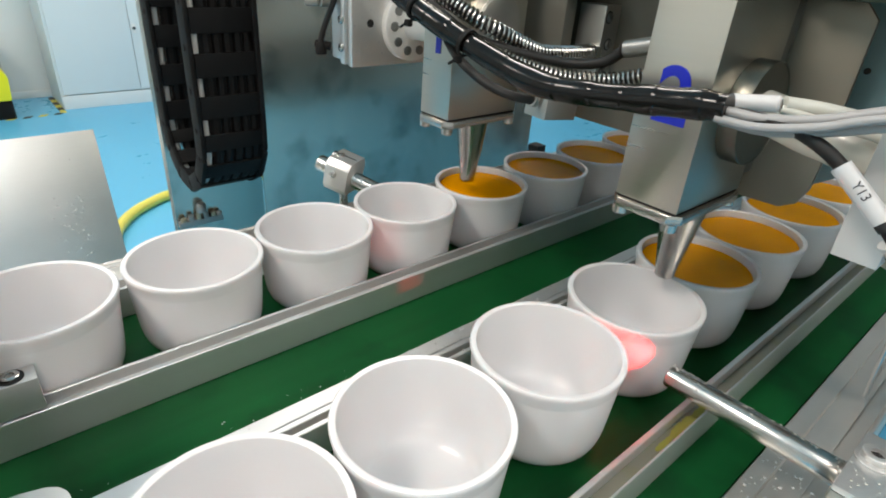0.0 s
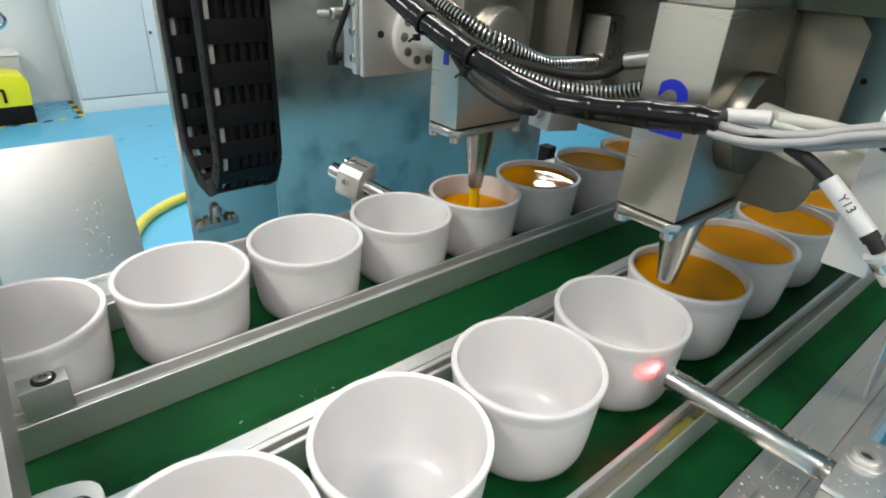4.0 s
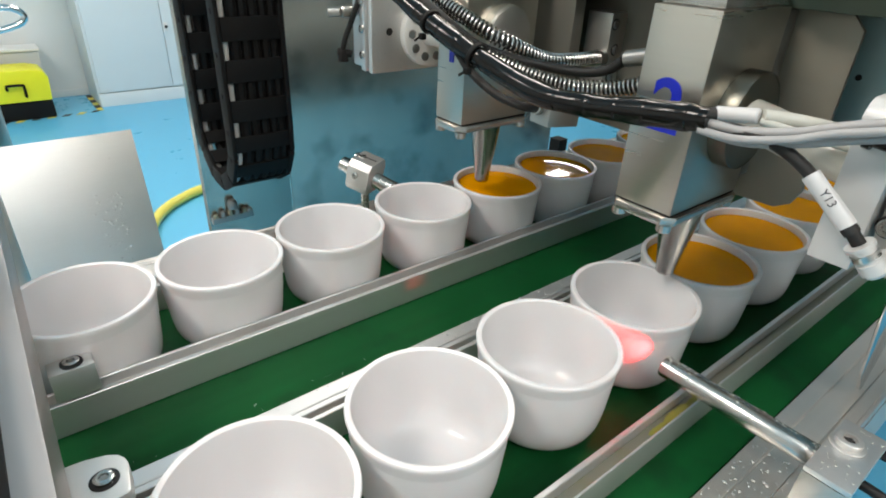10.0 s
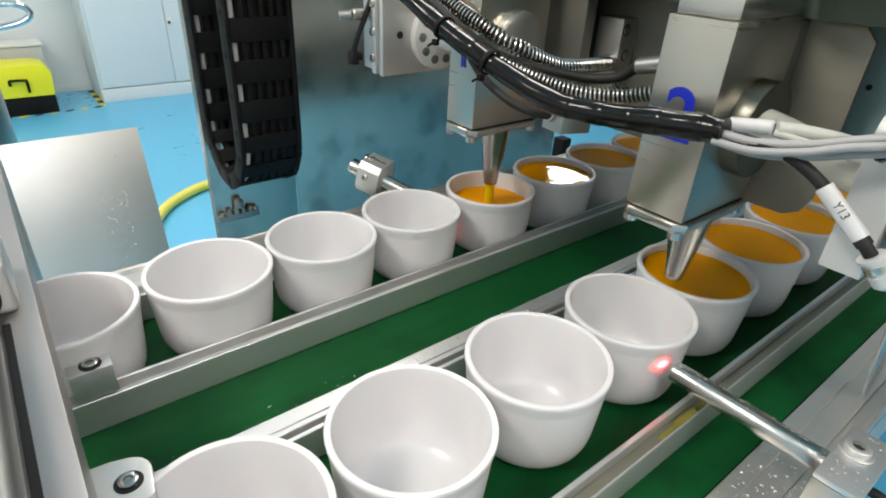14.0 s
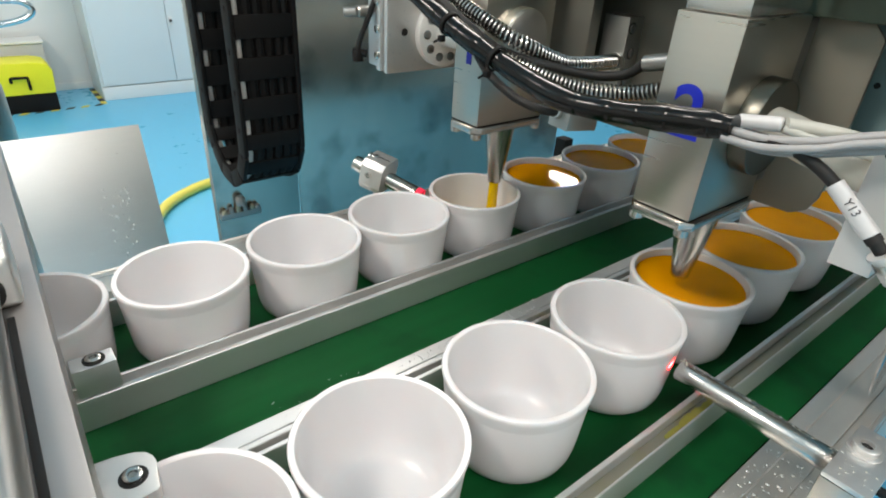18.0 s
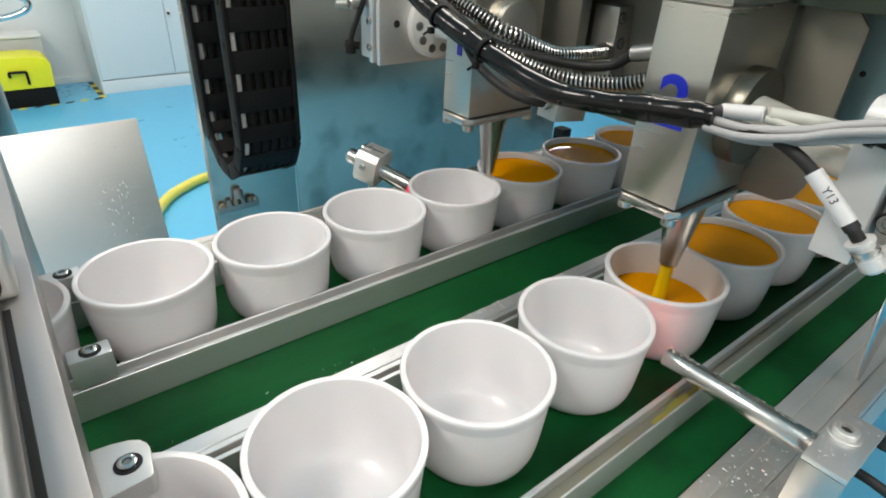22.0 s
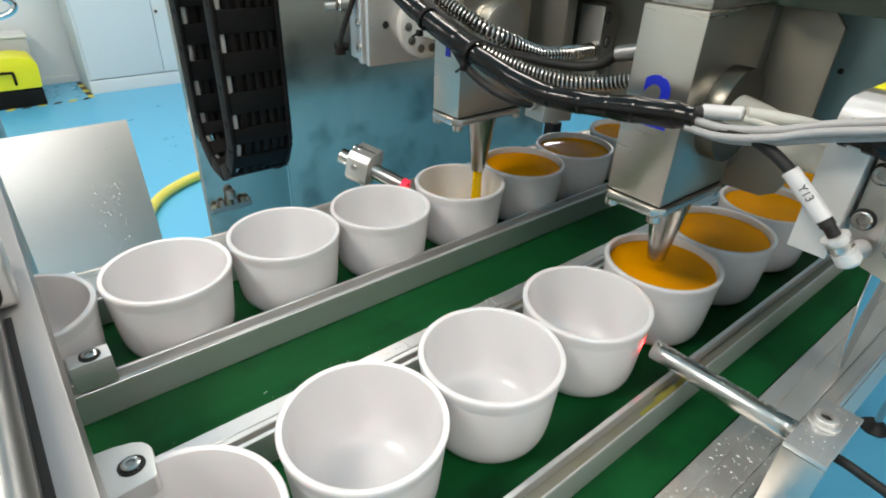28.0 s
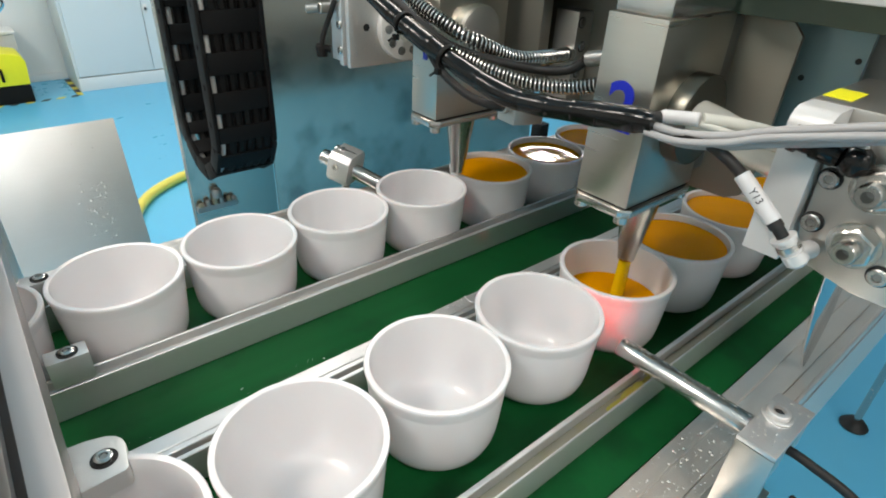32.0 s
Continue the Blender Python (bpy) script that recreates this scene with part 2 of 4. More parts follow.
def part(name, bm, material, parent=None, label="", smooth=True):
    """Links a mesh, given in world coordinates, as one object under parent."""
    base = ORIGIN.get(parent.name, Vector()) if parent else Vector()
    bmesh.ops.translate(bm, verts=bm.verts, vec=-base)
    me = bpy.data.meshes.new(name)
    bm.normal_update()
    bm.to_mesh(me)
    bm.free()
    me.materials.append(material)
    ob = new(name, me)
    if smooth:
        me.polygons.foreach_set("use_smooth", [True] * len(me.polygons))
        me.set_sharp_from_angle(angle=radians(40))
    if parent:
        ob.parent = parent
    ORIGIN[ob.name] = base
    if label:
        ob["label"] = label
    return ob


def box(x0, x1, y0, y1, z0, z1, bevel=0.0, seg=2):
    bm = bmesh.new()
    bmesh.ops.create_cube(bm, size=1)
    bmesh.ops.scale(bm, vec=(x1 - x0, y1 - y0, z1 - z0), verts=bm.verts)
    bmesh.ops.translate(bm, vec=((x0 + x1) / 2, (y0 + y1) / 2, (z0 + z1) / 2), verts=bm.verts)
    if bevel:
        bmesh.ops.bevel(bm, geom=bm.edges[:], offset=bevel, segments=seg, profile=0.6, affect="EDGES", clamp_overlap=True)
    return bm


def prism(points, axis, a, b, bevel=0.0):
    """A flat outline, pushed from a to b along an axis. Points are the other two coordinates, in xyz order."""
    bm = bmesh.new()

    def place(p, v):
        return {"x": (v, p[0], p[1]), "y": (p[0], v, p[1]), "z": (p[0], p[1], v)}[axis]
    lo = [bm.verts.new(place(p, a)) for p in points]
    hi = [bm.verts.new(place(p, b)) for p in points]
    n = len(points)
    bm.faces.new(lo[::-1])
    bm.faces.new(hi)
    for i in range(n):
        bm.faces.new((lo[i], lo[(i + 1) % n], hi[(i + 1) % n], hi[i]))
    bmesh.ops.recalc_face_normals(bm, faces=bm.faces)
    if bevel:
        bmesh.ops.bevel(bm, geom=bm.edges[:], offset=bevel, segments=2, profile=0.6, affect="EDGES", clamp_overlap=True)
    return bm


def lathe(profile, base=(0, 0, 0), axis=(0, 0, 1), seg=32, closed=False):
    """Turns a profile of (radius, height) about an axis through base."""
    bm = bmesh.new()
    q = Vector((0, 0, 1)).rotation_difference(Vector(axis).normalized())
    rings = []
    for r, h in profile:
        if r < 1e-6:
            rings.append([bm.verts.new(Vector(base) + q @ Vector((0, 0, h)))])
        else:
            rings.append([bm.verts.new(Vector(base) + q @ Vector((r * math.cos(6.283185 * i / seg), r * math.sin(6.283185 * i / seg), h)))
                          for i in range(seg)])
    pairs = list(zip(rings, rings[1:])) + ([(rings[-1], rings[0])] if closed else [])
    for a, b in pairs:
        for i in range(seg):
            j = (i + 1) % seg
            if len(a) == 1 and len(b) == 1:
                continue
            if len(a) == 1:
                bm.faces.new((a[0], b[j], b[i]))
            elif len(b) == 1:
                bm.faces.new((a[i], a[j], b[0]))
            else:
                bm.faces.new((a[i], a[j], b[j], b[i]))
    bmesh.ops.recalc_face_normals(bm, faces=bm.faces)
    return bm


def rod(p0, p1, r, r1=None, seg=20, chamfer=0.0):
    p0, p1 = Vector(p0), Vector(p1)
    h = (p1 - p0).length
    r1 = r if r1 is None else r1
    c = chamfer
    prof = [(0, 0), (r - c, 0), (r, c), (r1, h - c), (r1 - c, h), (0, h)] if c else [(0, 0), (r, 0), (r1, h), (0, h)]
    return lathe(prof, p0, p1 - p0, seg)


def smooth_line(points, n=8):
    """A Catmull-Rom line through the points."""
    ps = [Vector(p) for p in points]
    ps = [2 * ps[0] - ps[1]] + ps + [2 * ps[-1] - ps[-2]]
    out = []
    for a, b, c, d in zip(ps, ps[1:], ps[2:], ps[3:]):
        for i in range(n):
            t = i / n
            out.append(0.5 * ((2 * b) + (c - a) * t + (2 * a - 5 * b + 4 * c - d) * t * t + (3 * b - a - 3 * c + d) * t ** 3))
    return out + [ps[-2]]


def sweep(line, radius, seg=12, ends=True):
    """A tube along a line; radius is a number or a function of the position along it from 0 to 1."""
    bm = bmesh.new()
    rings = []
    side = None
    for i, p in enumerate(line):
        d = (line[min(i + 1, len(line) - 1)] - line[max(i - 1, 0)]).normalized()
        side = d.orthogonal().normalized() if side is None else (side - d * side.dot(d)).normalized()
        up = d.cross(side)
        r = radius(i / (len(line) - 1)) if callable(radius) else radius
        rings.append([bm.verts.new(p + side * r * math.cos(6.283185 * k / seg) + up * r * math.sin(6.283185 * k / seg)) for k in range(seg)])
    for a, b in zip(rings, rings[1:]):
        for i in range(seg):
            bm.faces.new((a[i], a[(i + 1) % seg], b[(i + 1) % seg], b[i]))
    if ends:
        bm.faces.new(rings[0][::-1])
        bm.faces.new(rings[-1])
    bmesh.ops.recalc_face_normals(bm, faces=bm.faces)
    return bm


def merge(*bms):
    out = bmesh.new()
    for b in bms:
        me = bpy.data.meshes.new("tmp")
        b.to_mesh(me)
        b.free()
        out.from_mesh(me)
        bpy.data.meshes.remove(me)
    return out


def socket_screw(parent, at, axis, r=0.0055, h=0.004, name="screw", material=None):
    """A cap screw with a hexagonal socket; at is the seat, axis points outwards."""
    a = Vector(axis).normalized()
    head = lathe([(0, 0), (r, 0), (r, h * 0.8), (r * 0.86, h), (r * 0.5, h), (r * 0.5, h * 0.35), (0, h * 0.35)], at, a, 18)
    s = part(name, head, material or M_BOLT, parent)
    part("socket", lathe([(0, 0), (r * 0.47, 0), (r * 0.47, 0.0004), (0, 0.0004)], Vector(at) + a * h * 0.36, a, 6), M_GREY, s, smooth=False)
    return s


def hex_nut(at, axis, r, h):
    return lathe([(r * 0.5, 0), (r, 0), (r, h * 0.85), (r * 0.9, h), (r * 0.5, h)], at, axis, 6, closed=True)


# ---- the room ----
def structure(name, bm, material, label, category):
    return tagged(part(name, bm, material, None), label, category, kind="structure")


structure("floor", box(-3.0, 6.5, -3.0, 5.2, -0.1, 0.0), M_FLOOR, "glossy sky-blue epoxy factory floor", "floor")
structure("wall_north", box(-3.0, 6.5, 4.85, 5.0, 0.0, CEILING), M_WALL, "plain off-white clean-room wall", "wall")
structure("wall_south", box(-3.0, 6.5, -3.15, -3.0, 0.0, CEILING), M_WALL_WARM, "plain off-white clean-room wall", "wall")
structure("wall_west", box(-3.15, -3.0, -3.15, 5.0, 0.0, CEILING), M_WALL_WARM, "plain off-white clean-room wall", "wall")
structure("wall_east", box(6.5, 6.65, -3.15, 5.0, 0.0, CEILING), M_DARK_WALL, "unseen plain dark grey wall that darkens reflections in the machine", "wall")
# unseen wall, added so that the valves' near faces reflect something dark
structure("wall_partition", box(2.6, 2.7, -3.0, 0.45, 0.0, CEILING), M_DARK_WALL, "unseen plain dark grey wall that darkens reflections in the machine", "wall")
structure("ceiling", box(-3.15, 6.65, -3.15, 5.0, CEILING, CEILING + 0.1), M_CEIL, "white clean-room ceiling", "ceiling")
structure("baseboard", box(-0.6, 0.245, 4.835, 4.849, 0.0, 0.05, 0.003), M_WALL, "low white skirting along the wall", "skirting")

# every panel is out of view; the last two only add fill light
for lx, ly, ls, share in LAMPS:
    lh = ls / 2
    lamp = thing("ceiling_light", (lx, ly, CEILING - 0.03), "flat white square ceiling panel light out of view, switched on", "ceiling light", "ceiling lights")
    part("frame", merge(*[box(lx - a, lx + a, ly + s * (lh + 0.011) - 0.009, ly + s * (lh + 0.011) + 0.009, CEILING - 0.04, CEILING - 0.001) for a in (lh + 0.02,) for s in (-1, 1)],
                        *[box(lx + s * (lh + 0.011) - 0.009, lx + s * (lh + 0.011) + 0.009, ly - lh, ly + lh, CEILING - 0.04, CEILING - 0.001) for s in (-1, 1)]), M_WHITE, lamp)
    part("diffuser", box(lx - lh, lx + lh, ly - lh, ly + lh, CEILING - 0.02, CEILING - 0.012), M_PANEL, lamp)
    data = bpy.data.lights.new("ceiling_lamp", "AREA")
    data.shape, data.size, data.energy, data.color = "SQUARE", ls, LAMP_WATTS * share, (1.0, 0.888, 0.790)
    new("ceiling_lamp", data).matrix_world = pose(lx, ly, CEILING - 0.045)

# ---- cabinet, boxes and trolley behind the line ----
cab = thing("storage_cabinet", (0.9, 4.6, 0.0), "pale blue-white steel cabinet with double doors by the wall", "cabinet")
part("body", box(0.235, 1.60, 4.425, 4.83, 0.0, 1.9, 0.004), M_CABINET, cab)
for dx0, dx1 in ((0.25, 0.737), (0.740, 1.221), (1.224, 1.59)):
    door = part("door", box(dx0, dx1, 4.406, 4.4245, 0.1, 1.88, 0.003), M_CABINET, cab)
part("plinth", box(0.24, 1.595, 4.41, 4.424, 0.0, 0.09, 0.002), M_CABINET, cab)
lock = part("lock", box(0.748, 0.772, 4.398, 4.4055, 0.485, 0.545, 0.002), M_WHITE, cab, "small grey door lock")
part("keyhole", rod((0.760, 4.3985, 0.517), (0.760, 4.392, 0.517), 0.010), M_HOLE, lock)

tool = thing("tool_case", (-0.16, 4.42, 0.0), "bright yellow plastic tool case with a black base", "tool case")
part("base", box(-0.36, -0.045, 4.30, 4.56, 0.0, 0.115, 0.012), M_BLACK, tool, "black lower tray")
part("lid", prism([(-0.36, 0.118), (-0.045, 0.118), (-0.035, 0.26), (-0.06, 0.30), (-0.13, 0.315), (-0.3, 0.315), (-0.36, 0.295)], "y", 4.29, 4.55, 0.008), M_YELLOW, tool, "yellow lid")
part("handle", sweep(smooth_line([(-0.27, 4.285, 0.20), (-0.27, 4.275, 0.225), (-0.255, 4.272, 0.23), (-0.19, 4.272, 0.228), (-0.18, 4.272, 0.22), (-0.18, 4.285, 0.15)], 4), 0.008, 8), M_BLACK, tool, "black carrying handle")

grey = thing("storage_box", (-0.3, 4.7, 0.0), "pale grey board box with a white lid behind the tool case", "box")
part("body", box(-0.60, -0.03, 4.60, 4.80, 0.0, 0.375, 0.005), M_GREYBOX, grey)
part("lid", box(-0.61, -0.02, 4.59, 4.81, 0.376, 0.392, 0.004), M_WHITE, grey, "white lid")

for i in range(9):
    x0 = -0.55 + i * 0.088
    stripe = tagged(part("floor_marking", prism([(x0, 4.27 + (x0 + 0.2) * 0.09), (x0 + 0.044, 4.274 + (x0 + 0.2) * 0.09), (x0 + 0.066, 4.314 + (x0 + 0.2) * 0.09), (x0 + 0.022, 4.31 + (x0 + 0.2) * 0.09)], "z", 0.0005, 0.0025), M_TAPE if i % 2 else M_INK, None),
                    "short yellow or black hazard stripe taped on the floor", "floor marking", "hazard stripes", "structure")
for i in range(6):
    y0 = 4.33 + i * 0.08
    tagged(part("floor_marking", box(0.20, 0.235, y0, y0 + 0.075, 0.0005, 0.0025), M_INK if i % 2 else M_TAPE, None),
           "short yellow or black hazard stripe taped on the floor", "floor marking", "hazard stripes", "structure")

trolley = thing("drum_trolley", (-0.42, 1.95, 0.0), "stainless drum with a bent tubular push handle", "trolley")
part("drum", lathe([(0, 0.06), (0.085, 0.06), (0.09, 0.07), (0.09, 0.70), (0.085, 0.715), (0.0, 0.72)], (-0.435, 1.95, 0), (0, 0, 1), 32), M_STEEL_V, trolley)
part("handle", sweep(smooth_line([(-0.55, 1.9, 0.868), (-0.33, 1.9, 0.874), (-0.25, 1.9, 0.888), (-0.222, 1.9, 0.908), (-0.235, 1.9, 0.93), (-0.29, 1.9, 0.938), (-0.55, 1.9, 0.935)], 6), 0.009, 12), M_CHROME, trolley, "chromed tube handle")
part("post", merge(rod((-0.44, 1.9, 0.71), (-0.44, 1.9, 0.871), 0.009), rod((-0.44, 1.9, 0.871), (-0.44, 1.9, 0.936), 0.007)), M_CHROME, trolley)
for cx, cy in ((-0.49, 1.9), (-0.38, 1.9), (-0.435, 2.0)):
    part("castor", rod((cx - 0.01, cy, 0.03), (cx + 0.01, cy, 0.03), 0.03, chamfer=0.004), M_RUBBER, trolley)

sheet = thing("guard_sheet", (-0.4, 1.26, 0.0), "brushed stainless guard sheet leaning back, spotted with dried drops", "metal sheet")
LEAN = Matrix.Translation((0, 1.262, 0.737)) @ Matrix.Rotation(radians(-14), 4, "X") @ Matrix.Translation((0, -1.262, -0.737))
pbm = box(-0.85, -0.121, 1.262, 1.266, -0.0215, 0.737, 0.0008)
bmesh.ops.transform(pbm, matrix=LEAN, verts=pbm.verts)
part("panel", pbm, M_SHEET, sheet)
part("foot_flange", box(-0.85, -0.121, 1.085, 1.15, 0.0, 0.003), M_SHEET, sheet)
rng = random.Random(3)
spots = []
for i in range(46):
    sx, sz, sr = -0.16 - abs(rng.gauss(0, 0.03)), 0.735 - abs(rng.gauss(0.21, 0.07)), rng.uniform(0.0009, 0.0030)
    spots.append(lathe([(0, 0.0006), (sr * 0.7, 0.0005), (sr, 0)], (sx - (0.737 - sz) * 0.1, 1.2619, sz), (0, -1, 0), 7))
    bmesh.ops.transform(spots[-1], matrix=LEAN, verts=spots[-1].verts)
tagged(part("dried_drops", merge(*spots), M_LABEL, sheet, "pale dried drops"), kind="stuff")

hose = thing("air_hose", (0.2, 2.4, 0.0), "yellow hose lying in a bend on the floor", "hose")
part("hose_body", sweep(smooth_line([(-0.35, 1.85, 0.023), (-0.12, 2.02, 0.023), (-0.005, 2.16, 0.023), (0.055, 2.29, 0.023), (0.135, 2.405, 0.023), (0.24, 2.49, 0.023), (0.355, 2.545, 0.023), (0.62, 2.60, 0.023), (1.0, 2.5, 0.023)], 8), 0.023, 14), M_HOSE, hose)

post = thing("guard_post", (0.995, 0.9, 0.0), "black square guard post standing on the floor", "post")
part("shaft", box(0.975, 1.013, 0.885, 0.925, 0.012, 0.632, 0.003), M_BLACK, post)
part("base_plate", box(0.93, 1.06, 0.85, 0.96, 0.0, 0.0115, 0.002), M_BLACK, post)

# ---- steel housing behind the line, with its cable chain ----
house = thing("machine_back_panel", (0.36, 1.0, 0.0), "tall smeared stainless machine back panel behind the conveyor", "machine panel")
part("front_panel", box(-0.10, 0.0625, 0.80, 0.806, 0.0, 1.75, 0.0015), M_HOUSING, house)
rp = part("front_panel", box(-0.443, 0.3195, -0.003, 0.003, 0.0, 1.75, 0.0015), M_HOUSING, None)
rp.parent = house
rp.matrix_local = Matrix.Translation(Vector((0.5065, 0.8025, 0.0)) - ORIGIN[house.name]) @ Matrix.Rotation(radians(0.35), 4, "Z")
part("edge_return", box(-0.10, -0.094, 0.807, 0.82, 0.0, 1.75, 0.002), M_HOUSING, house)
part("edge_return", box(0.819, 0.825, 0.8085, 0.82, 0.0, 1.75, 0.002), M_HOUSING, house)
part("frame_post", box(0.30, 0.36, 0.807, 0.87, 0.0, 1.75, 0.003), M_GREY, house)

# solid fittings, modelled in place of a blurred reflection in the back panel
low_bar = thing("valve_manifold", (-0.055, 0.79, 0.69), "low row of dull fittings standing in for a reflection in the back panel", "manifold")
part("rail", box(-0.098, -0.022, 0.788, 0.7995, 0.678, 0.690, 0.002), M_GREY, low_bar)
for i, (fx, fh) in enumerate(((-0.090, 0.006), (-0.077, 0.010), (-0.064, 0.012), (-0.052, 0.011), (-0.038, 0.008), (-0.028, 0.006))):
    part("fitting", lathe([(0, 0), (0.0052, 0), (0.0052, fh * 0.6), (0.0038, fh), (0, fh)], (fx, 0.792, 0.6902), (0, 0, 1), 14), M_GREY if i % 2 else M_BRASS, low_bar)
part("cap", lathe([(0, 0), (0.009, 0), (0.009, 0.012), (0.006, 0.017), (0, 0.017)], (-0.059, 0.790, 0.703), (0, 0, 1), 16), M_GREY, low_bar)


def chain_line():
    cy, r, zc = 0.690, 0.077, 0.879
    pts = [(cy - r, z) for z in (1.40, 1.345, 1.29, 1.235, 1.18, 1.125, 1.07, 1.015, 0.96, 0.905)]
    pts += [(cy - r * math.cos(a), zc - r * math.sin(a)) for a in [radians(d) for d in (12, 45, 78, 112, 145, 172)]]
    pts += [(cy + r, z) for z in (0.92, 0.975, 1.03, 1.085, 1.14, 1.195, 1.25, 1.305, 1.36)]
    return pts


chain = thing("cable_chain", (-0.055, 0.69, 0.80), "black plastic cable carrier chain hanging in a loop", "cable chain")
CX0, CX1, CT = -0.104, -0.008, 0.013
line = chain_line()
for (y0, z0), (y1, z1) in zip(line, line[1:]):
    d = Vector((0, y1 - y0, z1 - z0))
    L = d.length
    d.normalize()
    n = Vector((0, -d.z, d.y))
    mid = Vector((0, (y0 + y1) / 2, (z0 + z1) / 2))
    frm = Matrix(((1, 0, 0), (0, d.y, n.y), (0, d.z, n.z))).to_4x4()
    frm.translation = mid

    def local(bm):
        bmesh.ops.transform(bm, matrix=frm, verts=bm.verts)
        return bm
    lk = part("side_plate", local(box(CX0, CX0 + 0.007, -L * 0.56, L * 0.5, -CT, CT, 0.0025)), M_BLACK, chain)
    lk2 = part("side_plate", local(box(CX1 - 0.007, CX1, -L * 0.56, L * 0.5, -CT, CT, 0.0025)), M_BLACK, chain)
    part("crossbar", local(box(CX0 + 0.0075, CX1 - 0.0075, -L * 0.28, L * 0.28, CT - 0.006, CT - 0.002, 0.001)), M_BLACK, lk)
    part("crossbar", local(box(CX0 + 0.0075, CX1 - 0.0075, -L * 0.28, L * 0.28, -CT + 0.002, -CT + 0.006, 0.001)), M_BLACK, lk)
    part("pin", local(lathe([(0.004, 0), (0.004, 0.001), (0, 0.0012)], (CX0, -L * 0.4, 0), (-1, 0, 0), 10)), M_BLACK, lk)
    part("pin", local(lathe([(0.004, 0), (0.004, 0.001), (0, 0.0012)], (CX1, -L * 0.4, 0), (1, 0, 0), 10)), M_BLACK, lk2)
for k, cx in enumerate((-0.0905, -0.076, -0.062, -0.048, -0.034, -0.022)):
    part("cable", sweep(smooth_line([(cx, y, z) for y, z in line], 3), (0.0040, 0.0074, 0.0072, 0.0074, 0.0072, 0.0070)[k], 8), (M_PALE_CABLE, M_BLACK, M_BLACK, M_BLACK, M_BLACK, M_BLACK)[k], chain)
part("bracket", merge(box(-0.115, 0.003, 0.59, 0.80, 1.395, 1.403, 0.002), box(-0.115, 0.003, 0.592, 0.60, 1.36, 1.395, 0.002)), M_STEEL, chain)
# ---- conveyor ----
conv = thing("belt_conveyor", (0.0, 0.115, 0.0), "long conveyor with a green belt between aluminium side profiles", "conveyor")
part("belt", merge(box(-1.45, 1.45, -0.111, 0.341, BELT - 0.004, BELT, 0.001), box(-1.45, 1.45, -0.111, 0.341, BELT - 0.07, BELT - 0.066, 0.001)), M_BELT, conv, "green belt")
part("slider_bed", box(-1.4, 1.4, -0.111, 0.341, BELT - 0.06, BELT - 0.0045), M_GREY, conv)
for sy, sgn in ((-0.112, -1), (0.342, 1)):
    prof = [(0, -0.10), (0, 0.0), (0.0004, 0.0008), (0.0118, 0.0008), (0.0126, 0.0), (0.0126, -0.0012), (0.0300, -0.0012), (0.0300, -0.0030), (0.0310, -0.0030), (0.0310, -0.0012), (0.0390, -0.0012),
            (0.0400, 0.0), (0.0413, 0.0), (0.0422, -0.0006), (0.0425, -0.0016), (0.0425, -0.012), (0.0365, -0.012), (0.0365, -0.020), (0.0425, -0.020), (0.0425, -0.10)]
    part("side_profile", prism([(sy + sgn * a, BELT + 0.001 + b) for a, b in prof], "x", -1.45, 1.45), M_ALU_WET, conv, "wet aluminium side profile", smooth=False)
for lx in (-1.25, 1.27):
    for ly in (-0.13, 0.36):
        leg = part("leg", box(lx - 0.02, lx + 0.02, ly - 0.02, ly + 0.02, 0.45, BELT - 0.10, 0.003), M_ALU, conv)
        part("foot_rod", rod((lx, ly, 0.02), (lx, ly, 0.45), 0.009), M_BOLT, leg)
        part("foot_pad", lathe([(0, 0), (0.034, 0), (0.036, 0.006), (0.022, 0.022), (0.009, 0.03), (0, 0.03)], (lx, ly, 0), (0, 0, 1), 20), M_RUBBER, leg, "black rubber foot")


def guide_rail(y0, y1, label, floor_material, near=0.003, far=0.003):
    """A channel lying on the belt; near and far are the widths of its two upright walls."""
    h, dep = 0.0265, 0.009
    z0, z1 = BELT + 0.0002, BELT + h
    rail = thing("guide_rail", (0, (y0 + y1) / 2, z0), label, "guide rail", "guide rails beside the cups")
    part("channel_base", box(-1.40, 1.40, y0 + near, y1 - far, z0, z1 - dep), floor_material, rail, smooth=False)
    part("side_wall", box(-1.40, 1.40, y0, y0 + near, z0, z1, 0.0005, 1), M_ALU, rail, smooth=False)
    part("side_wall", box(-1.40, 1.40, y1 - far, y1, z0, z1, 0.0005, 1), M_ALU, rail, smooth=False)
    return rail


rail_f = guide_rail(-0.0790, -0.064, "aluminium guide rail with spilled yellow liquid in its groove", M_GROOVE, 0.0014, 0.0036)
rail_m = guide_rail(0.0605, 0.0733, "aluminium guide rail with a channel and a flat flange", M_GROOVE, 0.0035, 0.0045)
part("flange", box(-1.40, 1.40, 0.0741, 0.0866, BELT + 0.0002, BELT + 0.0263, 0.0005, 1), M_ALU, rail_m, "flat flange beside the channel", smooth=False)
guide_rail(0.1675, 0.1845, "aluminium guide rail with a channel along its top", M_ALU_WET, 0.0045, 0.0026)
guide_rail(0.282, 0.300, "aluminium guide rail with a channel along its top", M_ALU_WET)
bits = []
rng = random.Random(5)
